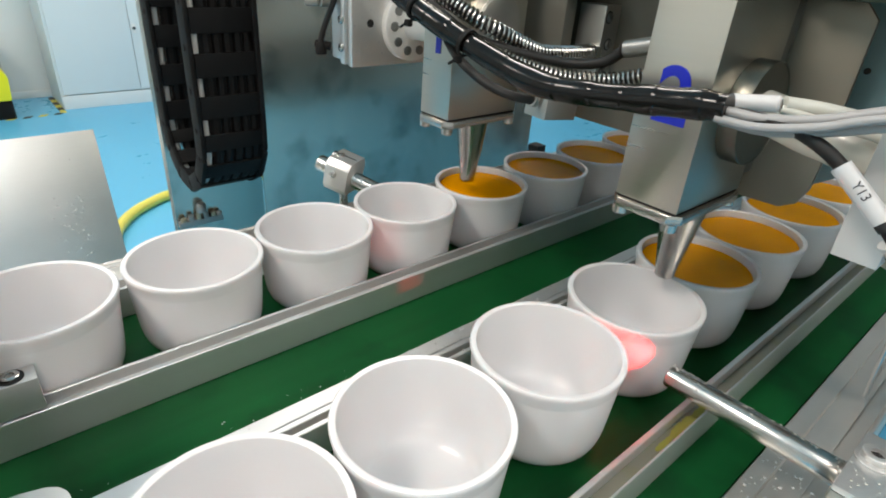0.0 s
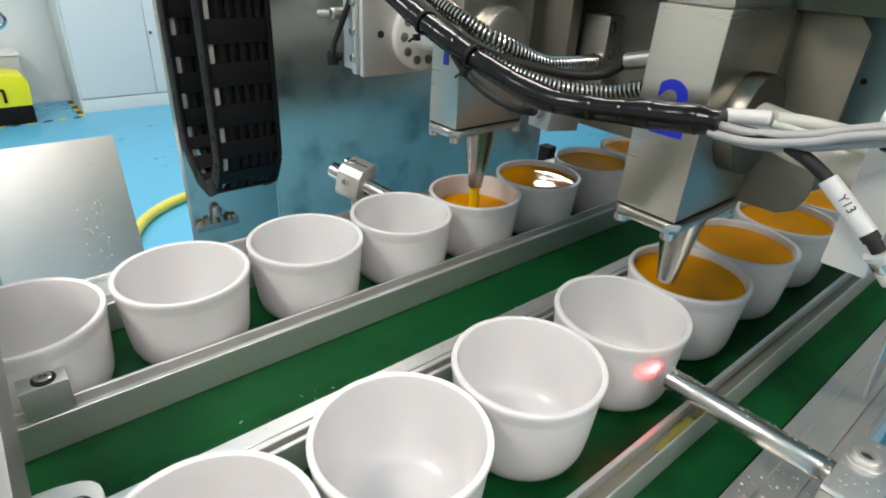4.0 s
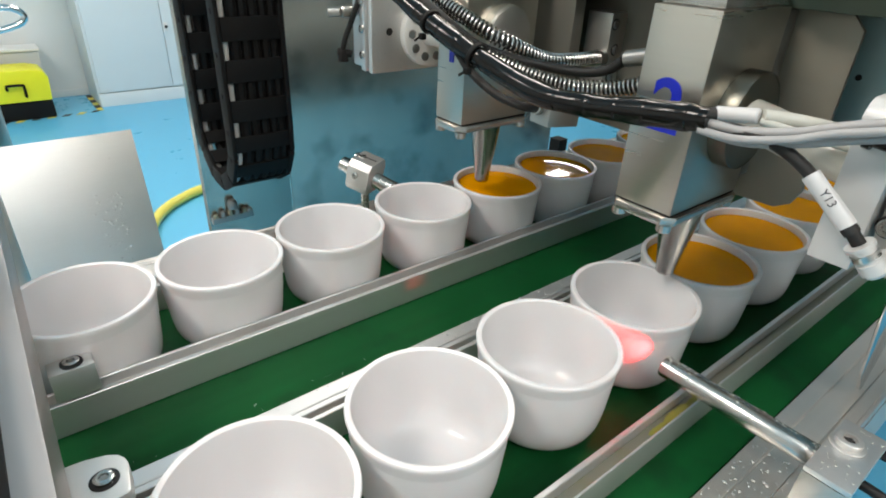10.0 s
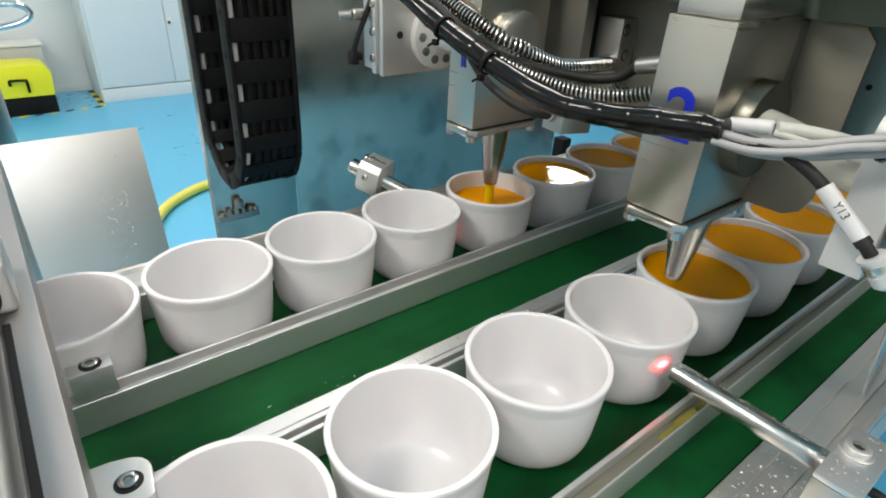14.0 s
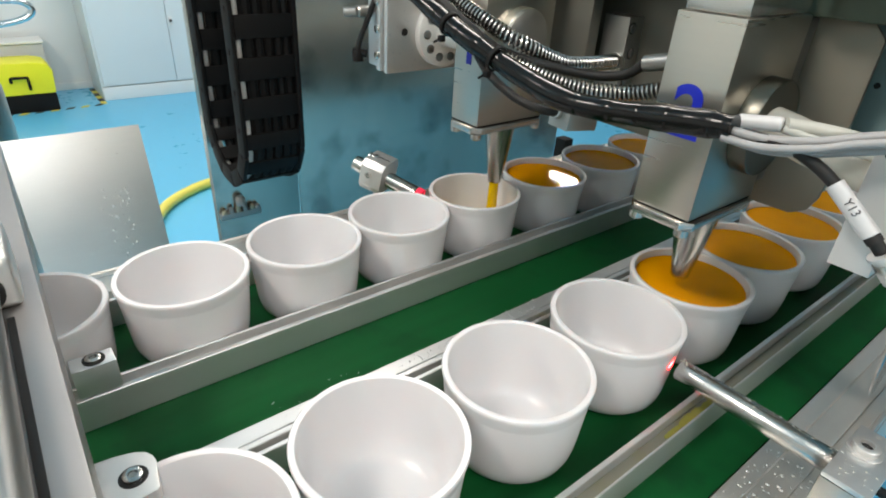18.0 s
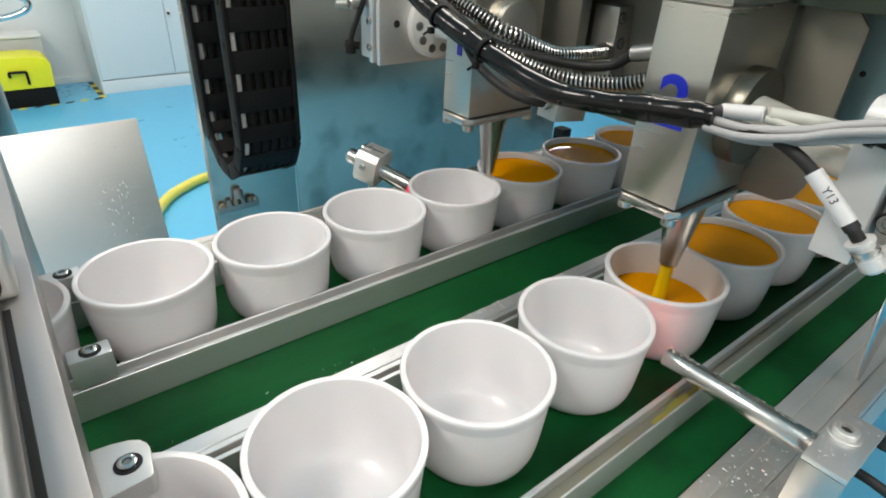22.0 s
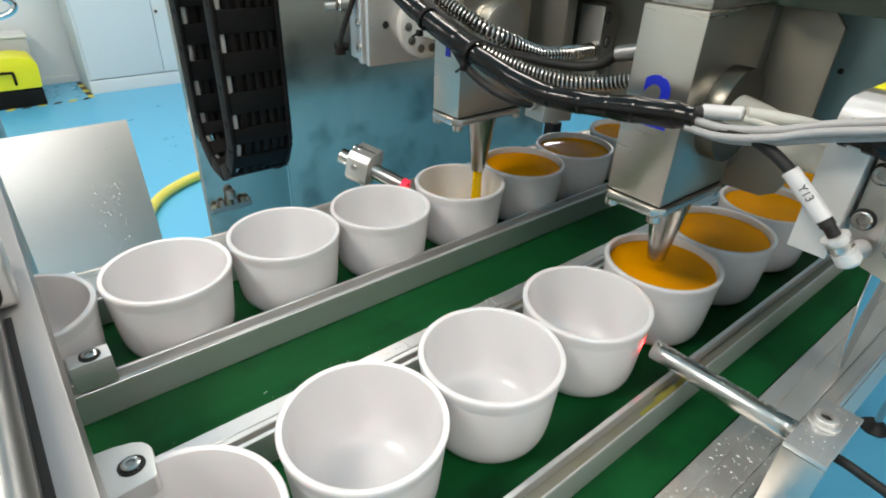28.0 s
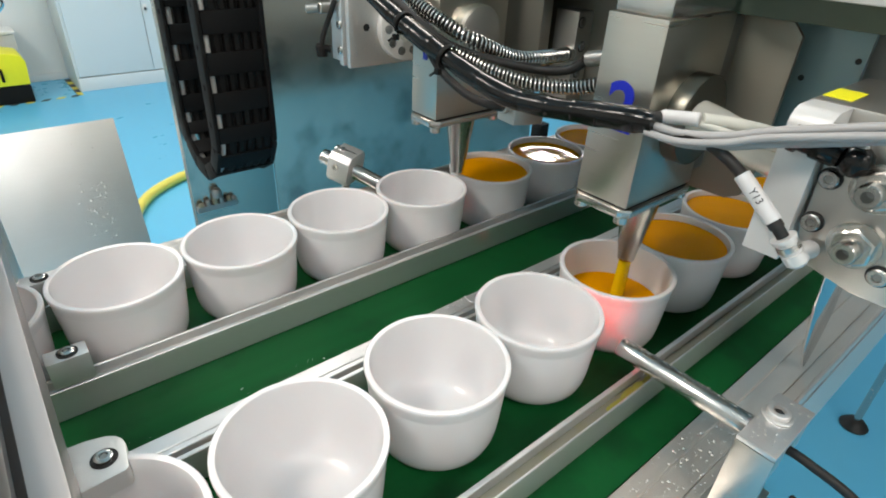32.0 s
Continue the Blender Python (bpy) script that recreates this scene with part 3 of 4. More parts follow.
for a, b, wide in ((-0.071, -0.051, 0.0022), (-0.052, -0.022, 0.0044), (-0.024, -0.008, 0.0030)):
    n = 26
    wob = [rng.uniform(0.70, 1.0) for k in range(2 * n)]
    edge = [(a + (b - a) * k / (n - 1), wide * wob[k] * math.sin(math.pi * (k + 0.5) / n) ** 0.35) for k in range(n)]
    back = [(x, -wide * wob[n + k] * math.sin(math.pi * (k + 0.5) / n) ** 0.35) for k, (x, w) in enumerate(edge)]
    bits.append(prism([(x, -0.0727 + w) for x, w in back] + [(x, -0.0727 + w) for x, w in reversed(edge)], "z", BELT + 0.0176, BELT + 0.0178))
tagged(part("spilled_liquid", merge(*bits), M_SPILL, rail_f, "dried yellow spill"), kind="stuff")
small = lathe([(0, 0.0003), (0.0018, 0.0003), (0.0021, 0)], (0, 0, 0), (0, 0, 1), 18)
bmesh.ops.transform(small, matrix=Matrix.Translation((-0.038, 0.0664, BELT + 0.0176)) @ Matrix.Diagonal((3.6, 1, 1, 1)), verts=small.verts)
part("spilled_liquid", small, M_SPILL, rail_m, "small dried yellow spill")

# pale drops and dust spilled on belt and profiles
drops = []
rng = random.Random(8)
for i in range(660):
    r = rng.uniform(0.00025, 0.0007) if i % 6 else rng.uniform(0.0007, 0.0012)
    if i < 130 or i > 560:
        x, y, z = rng.uniform(-0.15, 0.01), rng.uniform(-0.150, -0.114), BELT - 0.0001
        x, z = x + (y + 0.13) * 0.5, z + (0.002 if y > -0.1238 else 0)
    elif i < 260:
        x, y, z = rng.gauss(-0.09, 0.06), rng.uniform(0.089, 0.105), BELT + 0.0002
    elif i > 340:
        x, y, z = rng.gauss(-0.08, 0.07), rng.choice((rng.uniform(0.0610, 0.0636), rng.uniform(0.0745, 0.0862), rng.uniform(0.0745, 0.0862))), BELT + 0.0266
    else:
        x, y, z = rng.gauss(-0.26, 0.08), rng.uniform(0.090, 0.125), BELT + 0.0002
    r *= 0.55 if z < BELT + 0.0003 and y > 0 else 1.0
    drops.append(lathe([(0, r * 0.75), (r * 0.55, r * 0.6), (r * 0.9, r * 0.3), (r, 0)], (x, y, z), (0, 0, 1), 10))
tagged(part("spilled_drops", merge(*drops), M_LABEL, None), "small pale drops and crumbs spilled on the conveyor", "drops", kind="stuff")

# ---- cross beam at the infeed, with blocks that carry the rails ----
beam = thing("cross_beam", (-0.392, 0.1, 0.90), "stainless cross beam over the infeed with clamps", "beam")
part("bar", box(-0.4125, -0.3765, -0.13, 0.52, 0.930, 0.975, 0.0015), M_BEAM, beam)
part("upper_bar", box(-0.440, -0.4135, -0.13, 0.52, 0.976, 1.00, 0.003), M_GREY, beam, "dark bar behind the beam")
for py in (0.505,):
    part("post", merge(box(-0.404, -0.3765, py - 0.012, py + 0.012, BELT - 0.1, 0.929, 0.002), box(-0.404, -0.3765, 0.388, 0.53, BELT - 0.1, BELT - 0.07, 0.002)), M_STEEL, beam)
cl = part("clamp", box(-0.4125, -0.3835, 0.150, 0.205, 0.9756, 1.006, 0.005, 3), M_CAST, beam, "pale cast clamp block")
socket_screw(cl, (-0.398, 0.178, 1.006), (0, 0, 1), 0.0045)
ar = part("adjusting_rod", rod((-0.4005, -0.125, 0.9885), (-0.4005, 0.149, 0.9885), 0.0075, chamfer=0.001, seg=32), M_GREY, beam, "satin steel adjusting rod")
part("collar", lathe([(0.0078, 0), (0.0100, 0), (0.0105, 0.0005), (0.0105, 0.004), (0.0078, 0.004)], (-0.4005, 0.1455, 0.9885), (0, 1, 0), 28, closed=True), M_HOLE, ar, "dark collar")
# black strip laid on the bar as the rod's shadow line
part("dark_gap", box(-0.3935, -0.3900, -0.125, 0.140, 0.9752, 0.9765), M_HOLE, beam, "thin dark strip painting the shadow beside the rod")
for by0, by1 in ((0.1685, 0.1840), (0.2825, 0.2985)):
    blk = thing("rail_block", (-0.363, (by0 + by1) / 2, BELT + 0.03), "small milled aluminium block screwed onto a rail", "mounting block", "rail blocks")
    part("body", box(-0.376, -0.350, by0, by1, BELT + 0.0275, 0.908, 0.0008), M_ALU, blk)
    part("washer", lathe([(0.0045, 0), (0.0068, 0), (0.0068, 0.0008), (0.0045, 0.0008)], (-0.362, (by0 + by1) / 2, 0.908), (0, 0, 1), 20, closed=True), M_HOLE, blk)
    socket_screw(blk, (-0.362, (by0 + by1) / 2, 0.9082), (0, 0, 1), 0.0050, 0.0022)
brk = thing("rail_bracket", (-0.362, 0.05, 0.92), "flat rounded aluminium bracket with a slotted screw hole", "bracket")
pts = [(-0.398, 0.030), (-0.3555, 0.033), (-0.3540, 0.0345), (-0.3515, 0.0520), (-0.3522, 0.0560), (-0.3545, 0.0600), (-0.3590, 0.0630), (-0.3680, 0.0655), (-0.398, 0.0685)]
part("plate", prism(pts, "z", 0.9135, 0.926, 0.0008), M_CAST, brk)
part("stem", box(-0.398, -0.380, 0.040, 0.060, 0.9262, 0.9298, 0.0008), M_ALU, brk)
part("recess", lathe([(0, 0), (0.0068, 0), (0.0068, 0.0004), (0, 0.0004)], (-0.363, 0.047, 0.926), (0, 0, 1), 20), M_HOLE, brk, "dark screw recess")
socket_screw(brk, (-0.363, 0.047, 0.9264), (0, 0, 1), 0.0048, 0.002)


# ---- writing ----
def writing(text, size, m, material, parent, name="lettering", depth=0.0004, bold=0.0):
    cu = bpy.data.curves.new("text", "FONT")
    cu.body, cu.size, cu.extrude, cu.offset, cu.align_x, cu.align_y = text, size, depth, bold, "CENTER", "CENTER"
    tmp = new("text_tmp", cu)
    dep = bpy.context.evaluated_depsgraph_get()
    me = bpy.data.meshes.new_from_object(tmp.evaluated_get(dep))
    bpy.data.objects.remove(tmp)
    bm = bmesh.new()
    bm.from_mesh(me)
    bpy.data.meshes.remove(me)
    bmesh.ops.transform(bm, matrix=m, verts=bm.verts)
    return part(name, bm, material, parent, smooth=False)


FACE_WEST = Matrix(((0, 0, -1), (-1, 0, 0), (0, 1, 0))).to_4x4()   # text that faces -x


# ---- filling valves ----
TIPS = {"front": (0.0375, 0.0), "rear": (0.0410, 0.2296)}


def filling_valve(number, y0, y1, tip, x0=-0.0175, x1=0.0705, low=1.0025):
    top = 1.1315
    v = thing("filling_valve", ((x0 + x1) / 2, (y0 + y1) / 2, low), "square brushed stainless filling valve with a tapered nozzle, marked " + number, "filling valve", "filling valves")
    part("body", box(x0, x1, y0, y1, low, top, 0.0008), M_STEEL_V, v)
    cap = part("top_flange", box(x0 + 0.0045, x1 - 0.002, y0 + 0.002, y1 - 0.002, top + 0.0004, top + 0.013, 0.0010), M_POLISH, v)
    for fx in (x0 + 0.013, (x0 + x1) / 2, x1 - 0.011):
        for fy in (y0 + 0.009, y1 - 0.009):
            socket_screw(cap, (fx, fy, top + 0.0131), (0, 0, 1), 0.0058, 0.010)
    low_f = part("bottom_flange", prism([(x0 - 0.004, y0 + 0.004), (x0 + 0.004, y0 - 0.003), (x1 - 0.004, y0 - 0.003), (x1 + 0.004, y0 + 0.004), (x1 + 0.004, y1 - 0.004), (x1 - 0.004, y1 + 0.003), (x0 + 0.004, y1 + 0.003), (x0 - 0.004, y1 - 0.004)], "z", low - 0.0076, low - 0.0012, 0.0010), M_POLISH, v)
    part("gasket", box(x0 + 0.001, x1 - 0.001, y0 + 0.001, y1 - 0.001, low - 0.0012, low), M_HOLE, v)
    for fx in (x0 + 0.003, x1 - 0.003):
        for fy in (y0 + 0.004, y1 - 0.004):
            part("screw", lathe([(0, 0), (0.0052, 0), (0.0052, 0.0052), (0.0046, 0.0058), (0.0026, 0.0058), (0.0026, 0.004), (0, 0.004)], (fx, fy, low - 0.0076), (0, 0, -1), 14), M_POLISH, low_f)
    tx, ty = tip
    part("nozzle", lathe([(0.0035, 0.0), (0.0068, 0.0), (0.0074, 0.001), (0.0074, 0.003), (0.0168, low - 0.9408), (0.0185, low - 0.9373), (0.0, low - 0.9373), (0.0, 0.055), (0.0045, 0.03), (0.0045, 0.0)], (tx, ty, 0.9305), (0, 0, 1), 40), M_POLISH, v, "polished tapered nozzle")
    if number == "1":
        boss = part("boss", lathe([(0, 0), (0.0265, 0), (0.0265, 0.009), (0.0258, 0.0098), (0, 0.0098)], (0.0225, y0 - 0.0002, 1.086), (0, -1, 0), 48), M_STEEL_V, v, "round steel shaft cover")
    else:
        boss = part("boss", lathe([(0, 0), (0.0325, 0), (0.0325, 0.0118), (0.0322, 0.0124), (0.0315, 0.0126), (0.0313, 0.0120), (0, 0.0120)], (0.035, y0 - 0.0002, 1.063), (0, -1, 0), 48), M_BOSS, v, "round brushed shaft cover")
    if number == "1":
        part("cover_disc", lathe([(0, 0), (0.0250, 0), (0.0250, 0.0008), (0.0244, 0.0012), (0, 0.0012)], (0.0225, y0 - 0.0101, 1.086), (0, -1, 0), 48), M_VALVE, boss, "satin cover disc")
    writing(number, 0.0470, Matrix.Translation((x0 - 0.0004, (y0 + y1) / 2 - 0.001, 1.0775 if number == "1" else 1.0710)) @ FACE_WEST, M_BLUE, v, "number", bold=0.0009)
    return v


filling_valve("1", 0.1985, 0.2370, TIPS["rear"], -0.0195, 0.066, 1.0085)
filling_valve("2", -0.0205, 0.0245, TIPS["front"])

# plates that carry the valves
pl = thing("valve_bracket", (0.09, 0.0, 1.0), "octagonal stainless mounting plate behind the filling valve", "mounting plate")
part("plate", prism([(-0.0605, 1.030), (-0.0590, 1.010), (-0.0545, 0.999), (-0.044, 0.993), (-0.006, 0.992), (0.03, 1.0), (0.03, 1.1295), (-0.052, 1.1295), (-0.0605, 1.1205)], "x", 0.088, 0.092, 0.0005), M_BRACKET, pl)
part("spacer", box(0.0708, 0.0878, -0.0185, 0.0225, 1.012, 1.129, 0.0008), M_GREY, pl, "steel spacer block")
panel = thing("blue_grey_panel", (0.13, -0.08, 1.03), "blue-grey coated panel with drilled holes", "panel")
part("sheet", prism([(-0.03, 0.99), (-0.0935, 1.035), (-0.0940, 1.1295), (-0.03, 1.1295)], "x", 0.123, 0.129, 0.0007), M_TEAL, panel)
for hy, hz in ((-0.0570, 1.088), (-0.0890, 1.106)):
    part("hole", lathe([(0, 0), (0.0022, 0), (0.0022, 0.0004), (0, 0.0004)], (0.1232, hy, hz), (-1, 0, 0), 12), M_HOLE, panel)
head = thing("filling_machine", (0.3, 0.1, 1.14), "dark green painted machine head above the filling valves", "machine")
part("beam", box(0.074, 0.22, -0.35, 0.79, 1.1302, 1.30, 0.002), M_DARK, head)
part("rear_beam", box(0.2205, 0.565, 0.24, 0.79, 1.1302, 1.30, 0.002), M_DARK, head)
part("hanger", box(-0.05, 0.074, 0.36, 0.62, 1.20, 1.26, 0.004), M_GREY, head)
part("pale_cover", box(0.045, 0.073, -0.30, -0.022, 1.1475, 1.30, 0.003), M_PALE, head)
part("pale_plate", box(0.150, 0.156, -0.32, -0.080, 1.0, 1.1295, 0.001), M_PALE, head, "pale painted plate behind the panel")
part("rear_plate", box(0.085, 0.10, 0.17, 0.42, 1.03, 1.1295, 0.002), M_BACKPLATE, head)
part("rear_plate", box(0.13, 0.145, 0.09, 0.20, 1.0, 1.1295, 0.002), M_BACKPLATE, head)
hb = thing("heater_block", (0.12, 0.16, 1.03), "aluminium heating block with screws and hose connections", "block")
part("body", box(0.108, 0.27, 0.144, 0.172, 1.02, 1.1075, 0.001), M_VALVE, hb)
socket_screw(hb, (0.1138, 0.1438, 1.0978), (0, -1, 0), 0.0042, 0.002, material=M_GREY)
part("recess", lathe([(0.0043, 0), (0.0052, 0), (0.0052, 0.0004), (0.0043, 0.0004)], (0.1138, 0.1438, 1.0978), (0, -1, 0), 20, closed=True), M_HOLE, hb)
socket_screw(hb, (0.1185, 0.1438, 1.0750), (0, -1, 0), 0.0042, 0.002, material=M_GREY)
part("recess", lathe([(0.0043, 0), (0.0052, 0), (0.0052, 0.0004), (0.0043, 0.0004)], (0.1185, 0.1438, 1.0750), (0, -1, 0), 20, closed=True), M_HOLE, hb)
socket_screw(hb, (0.1175, 0.1438, 1.050), (0, -1, 0), 0.0042, 0.002, material=M_GREY)
part("recess", lathe([(0.0043, 0), (0.0052, 0), (0.0052, 0.0004), (0.0043, 0.0004)], (0.1175, 0.1438, 1.050), (0, -1, 0), 20, closed=True), M_HOLE, hb)

# actuator plate behind valve 1
act = thing("valve_actuator", (0.04, 0.37, 1.03), "pale aluminium actuator block with a white flange and air fittings", "actuator")
part("front_plate", box(-0.0225, 0.115, 0.349, 0.357, 1.0265, 1.20, 0.003), M_CAST, act)
part("rear_plate", box(-0.026, 0.115, 0.3575, 0.366, 1.0285, 1.20, 0.002), M_ALU, act)
part("rear_body", box(-0.024, 0.115, 0.3665, 0.385, 1.032, 1.20, 0.002), M_ALU, act)
part("hole", lathe([(0, 0), (0.004, 0), (0.004, 0.0004), (0, 0.0004)], (0.0, 0.3488, 1.0695), (0, -1, 0), 16), M_HOLE, act)
fl = part("flange", lathe([(0, 0), (0.036, 0), (0.036, 0.008), (0.034, 0.009), (0.014, 0.009), (0.013, 0.012), (0.013, 0.11), (0, 0.11)], (0.050, 0.3488, 1.067), (0, -1, 0), 40), M_WHITE, act, "white nylon flange and shaft")
for a in range(0, 360, 36):
    socket_screw(fl, (0.050 + 0.026 * math.cos(radians(a)), 0.3398, 1.067 + 0.026 * math.sin(radians(a))), (0, -1, 0), 0.0048, 0.0014, material=M_GREY)
for z in (1.045, 1.072, 1.10):
    socket_screw(act, (-0.0262, 0.362, z), (-1, 0, 0), 0.0042, 0.002)
rng = random.Random(31)
flecks = [lathe([(0, 0.0003), (r, 0)], (rng.uniform(-0.019, 0.03), 0.3489, rng.uniform(1.03, 1.13)), (0, -1, 0), 6) for r in [rng.uniform(0.0005, 0.0014) for k in range(45)]]
tagged(part("dried_flecks", merge(*flecks), M_LABEL, act, "pale dried flecks"), kind="stuff")
part("air_fitting", merge(rod((-0.028, 0.378, 1.088), (-0.042, 0.378, 1.088), 0.006, chamfer=0.001), rod((-0.042, 0.378, 1.088), (-0.053, 0.386, 1.087), 0.0048, chamfer=0.001)), M_VALVE, act, "pale push-in air fitting")
part("plug", merge(lathe([(0, 0), (0.006, 0), (0.006, 0.010), (0.0045, 0.012), (0, 0.012)], (-0.038, 0.384, 1.036), (0, 0, 1), 8), rod((-0.030, 0.378, 1.044), (-0.042, 0.388, 1.046), 0.004)), M_BLACK, act, "black elbow plug")
part("air_tube", sweep(smooth_line([(-0.038, 0.384, 1.048), (-0.036, 0.380, 1.062), (-0.030, 0.372, 1.085), (-0.022, 0.365, 1.115), (-0.016, 0.36, 1.15)], 6), 0.003, 10), M_RUBBER, act, "black air tube")
# ---- cable bundle and hoses in front of the valves ----
bundle = thing("cable_bundle", (-0.056, 0.1, 1.06), "thick cable bundle wrapped in glossy black tape with ties", "cable bundle")
bl = smooth_line([(-0.062, 0.34, 1.17), (-0.061, 0.285, 1.135), (-0.06, 0.234, 1.1135), (-0.06, 0.190, 1.0985), (-0.06, 0.150, 1.087), (-0.057, 0.114, 1.0765), (-0.057, 0.071, 1.069), (-0.057, 0.032, 1.071), (-0.052, -0.001, 1.0745), (-0.052, -0.030, 1.0785), (-0.051, -0.046, 1.0800)], 36)
part("wrap", sweep(bl, lambda s: 0.0077 + 0.0005 * math.sin(s * 23 + 1) + 0.0003 * math.sin(s * 57) + 0.00035 * ((s * 13 + 0.3 * math.sin(s * 17)) % 1.0), 20), M_VINYL, bundle, "glossy black tape wrap")
for s in (0.285, 0.43):
    i = int(s * (len(bl) - 1))
    d = (bl[i + 1] - bl[i]).normalized()
    tie = part("cable_tie", lathe([(0.0084, -0.0016), (0.0098, -0.0016), (0.0098, 0.0016), (0.0084, 0.0016)], bl[i], d, 22, closed=True), M_BLACK, bundle, "black cable tie")
    part("tie_head", box(bl[i].x - 0.011, bl[i].x - 0.006, bl[i].y - 0.003, bl[i].y + 0.002, bl[i].z - 0.013, bl[i].z - 0.008, 0.001), M_BLACK, tie)
    part("tie_tail", rod((bl[i].x - 0.009, bl[i].y, bl[i].z - 0.010), (bl[i].x - 0.014, bl[i].y + 0.003, bl[i].z - 0.014), 0.0010, seg=6), M_BLACK, tie)
part("thin_cable", sweep(smooth_line([(-0.056, 0.165, 1.082), (-0.054, 0.150, 1.0690), (-0.052, 0.123, 1.0580), (-0.048, 0.102, 1.0540), (-0.0440, 0.0885, 1.0540), (-0.0400, 0.0869, 1.0538)], 8), 0.0034, 10), M_RUBBER, bundle, "thin black cable branching off")
part("inner_cable", sweep(smooth_line([(-0.052, 0.25, 1.128), (-0.045, 0.19, 1.099), (-0.02, 0.165, 1.080), (0.02, 0.120, 1.070), (0.03, 0.088, 1.074), (0.03, 0.069, 1.0865)], 8), 0.004, 10), M_RUBBER, bundle, "black hose to the fitting")
part("cap", rod((-0.036, -0.040, 1.0805), (-0.033, -0.063, 1.0840), 0.0042, chamfer=0.001), M_LABEL, bundle, "white sleeve cap")
for k, (r, pts) in enumerate((
        (0.0026, [(-0.052, -0.043, 1.0785), (-0.05, -0.065, 1.0790), (-0.046, -0.088, 1.0840), (-0.04, -0.117, 1.0945), (-0.03, -0.20, 1.118), (-0.02, -0.30, 1.13)]),
        (0.0026, [(-0.05, -0.043, 1.0735), (-0.05, -0.066, 1.0735), (-0.046, -0.090, 1.0790), (-0.04, -0.119, 1.0885), (-0.03, -0.20, 1.112), (-0.02, -0.30, 1.124)]),
        (0.0022, [(-0.056, -0.043, 1.075), (-0.056, -0.064, 1.0755), (-0.052, -0.088, 1.0812), (-0.046, -0.115, 1.0912), (-0.036, -0.20, 1.114), (-0.02, -0.30, 1.127)]))):
    part("grey_cable", sweep(smooth_line(pts, 8), r, 10), M_CABLE, bundle, "pale grey cable")
for pts, r in (([(-0.032, -0.0640, 1.0842), (-0.020, -0.076, 1.0830), (-0.006, -0.092, 1.0800), (0.002, -0.1035, 1.076)], 0.0040), ([(-0.034, -0.0640, 1.0820), (-0.026, -0.080, 1.0790), (-0.018, -0.100, 1.0760), (-0.012, -0.1065, 1.074)], 0.0022)):
    part("clear_tube", sweep(smooth_line(pts, 6), r, 12), M_TUBE, bundle, "clear plastic tube")

duct = thing("pale_duct", (0.02, -0.07, 1.06), "pale translucent plastic tube running to the next valve", "tube")
part("tube", sweep(smooth_line([(0.024, -0.0350, 1.068), (0.022, -0.050, 1.066), (0.020, -0.066, 1.063), (0.018, -0.095, 1.059), (0.017, -0.1035, 1.0575)], 6), 0.0125, 24), M_DUCT, duct)


def braided(pts, r, name_label):
    t = thing("metal_hose", pts[0], name_label, "hose", "metal hoses")
    raw = smooth_line(pts, 40)
    ln, left = [raw[0]], 0.0006
    for a, b in zip(raw, raw[1:]):
        while (b - ln[-1]).length > 0.0006:
            ln.append(ln[-1] + (b - ln[-1]).normalized() * 0.0006)
    part("core", sweep(ln, r * 0.72, 12), M_HOLE, t)
    coil = []
    side = None
    turns = sum((b - a).length for a, b in zip(ln, ln[1:])) / (r * 0.66)
    n = len(ln)
    steps = int(turns * 10)
    for k in range(steps):
        s = k / steps * (n - 1)
        i = min(int(s), n - 2)
        p = ln[i].lerp(ln[i + 1], s - i)
        d = (ln[i + 1] - ln[i]).normalized()
        side = d.orthogonal().normalized() if side is None else (side - d * side.dot(d)).normalized()
        up = d.cross(side)
        a = 6.283185 * k / 10
        coil.append(p + (side * math.cos(a) + up * math.sin(a)) * r)
    part("coil", sweep(coil, r * 0.20, 6), M_POLISH, t, "bright steel spiral")
    return t


h1 = braided([(-0.032, 0.34, 1.165), (-0.032, 0.28, 1.137), (-0.03, 0.226, 1.115), (-0.025, 0.183, 1.1), (-0.010, 0.160, 1.088), (0.03, 0.152, 1.0725), (0.06, 0.149, 1.069), (0.1095, 0.1500, 1.0675)], 0.0060, "flexible corrugated steel hose to the heating block")
braided([(-0.040, 0.22, 1.105), (-0.028, 0.175, 1.082), (-0.01, 0.140, 1.069), (0.005, 0.105, 1.063), (0.02, 0.075, 1.064), (0.027, 0.050, 1.071), (0.03, 0.026, 1.078)], 0.0055, "flexible corrugated steel hose to the second valve")
part("end_collar", rod((0.1025, 0.1499, 1.0677), (0.1098, 0.1500, 1.0675), 0.0082), M_BOLT, h1)
fitg = thing("pipe_fitting", (0.035, 0.05, 1.087), "short grey pipe fitting on the side of the valve", "pipe fitting")
part("body", rod((0.030, 0.070, 1.0865), (0.034, 0.026, 1.098), 0.0062, chamfer=0.001), M_GREY, fitg)
part("bore", rod((0.0299, 0.0706, 1.0863), (0.0299, 0.0715, 1.0861), 0.005), M_HOLE, fitg)
sock = thing("temperature_probe", (0.06, 0.09, 1.05), "square steel probe holder under the cable", "probe")
bar = prism([(-0.010, -0.008), (0.011, -0.008), (0.011, 0.009), (-0.010, 0.009)], "z", -0.004, 0.026, 0.0008)
bmesh.ops.transform(bar, matrix=Matrix.Translation((-0.0365, 0.0850, 1.0500)) @ Vector((0.067, -0.0085, -0.006)).to_track_quat("Z", "Y").to_matrix().to_4x4(), verts=bar.verts)
part("body", bar, M_VALVE, sock)
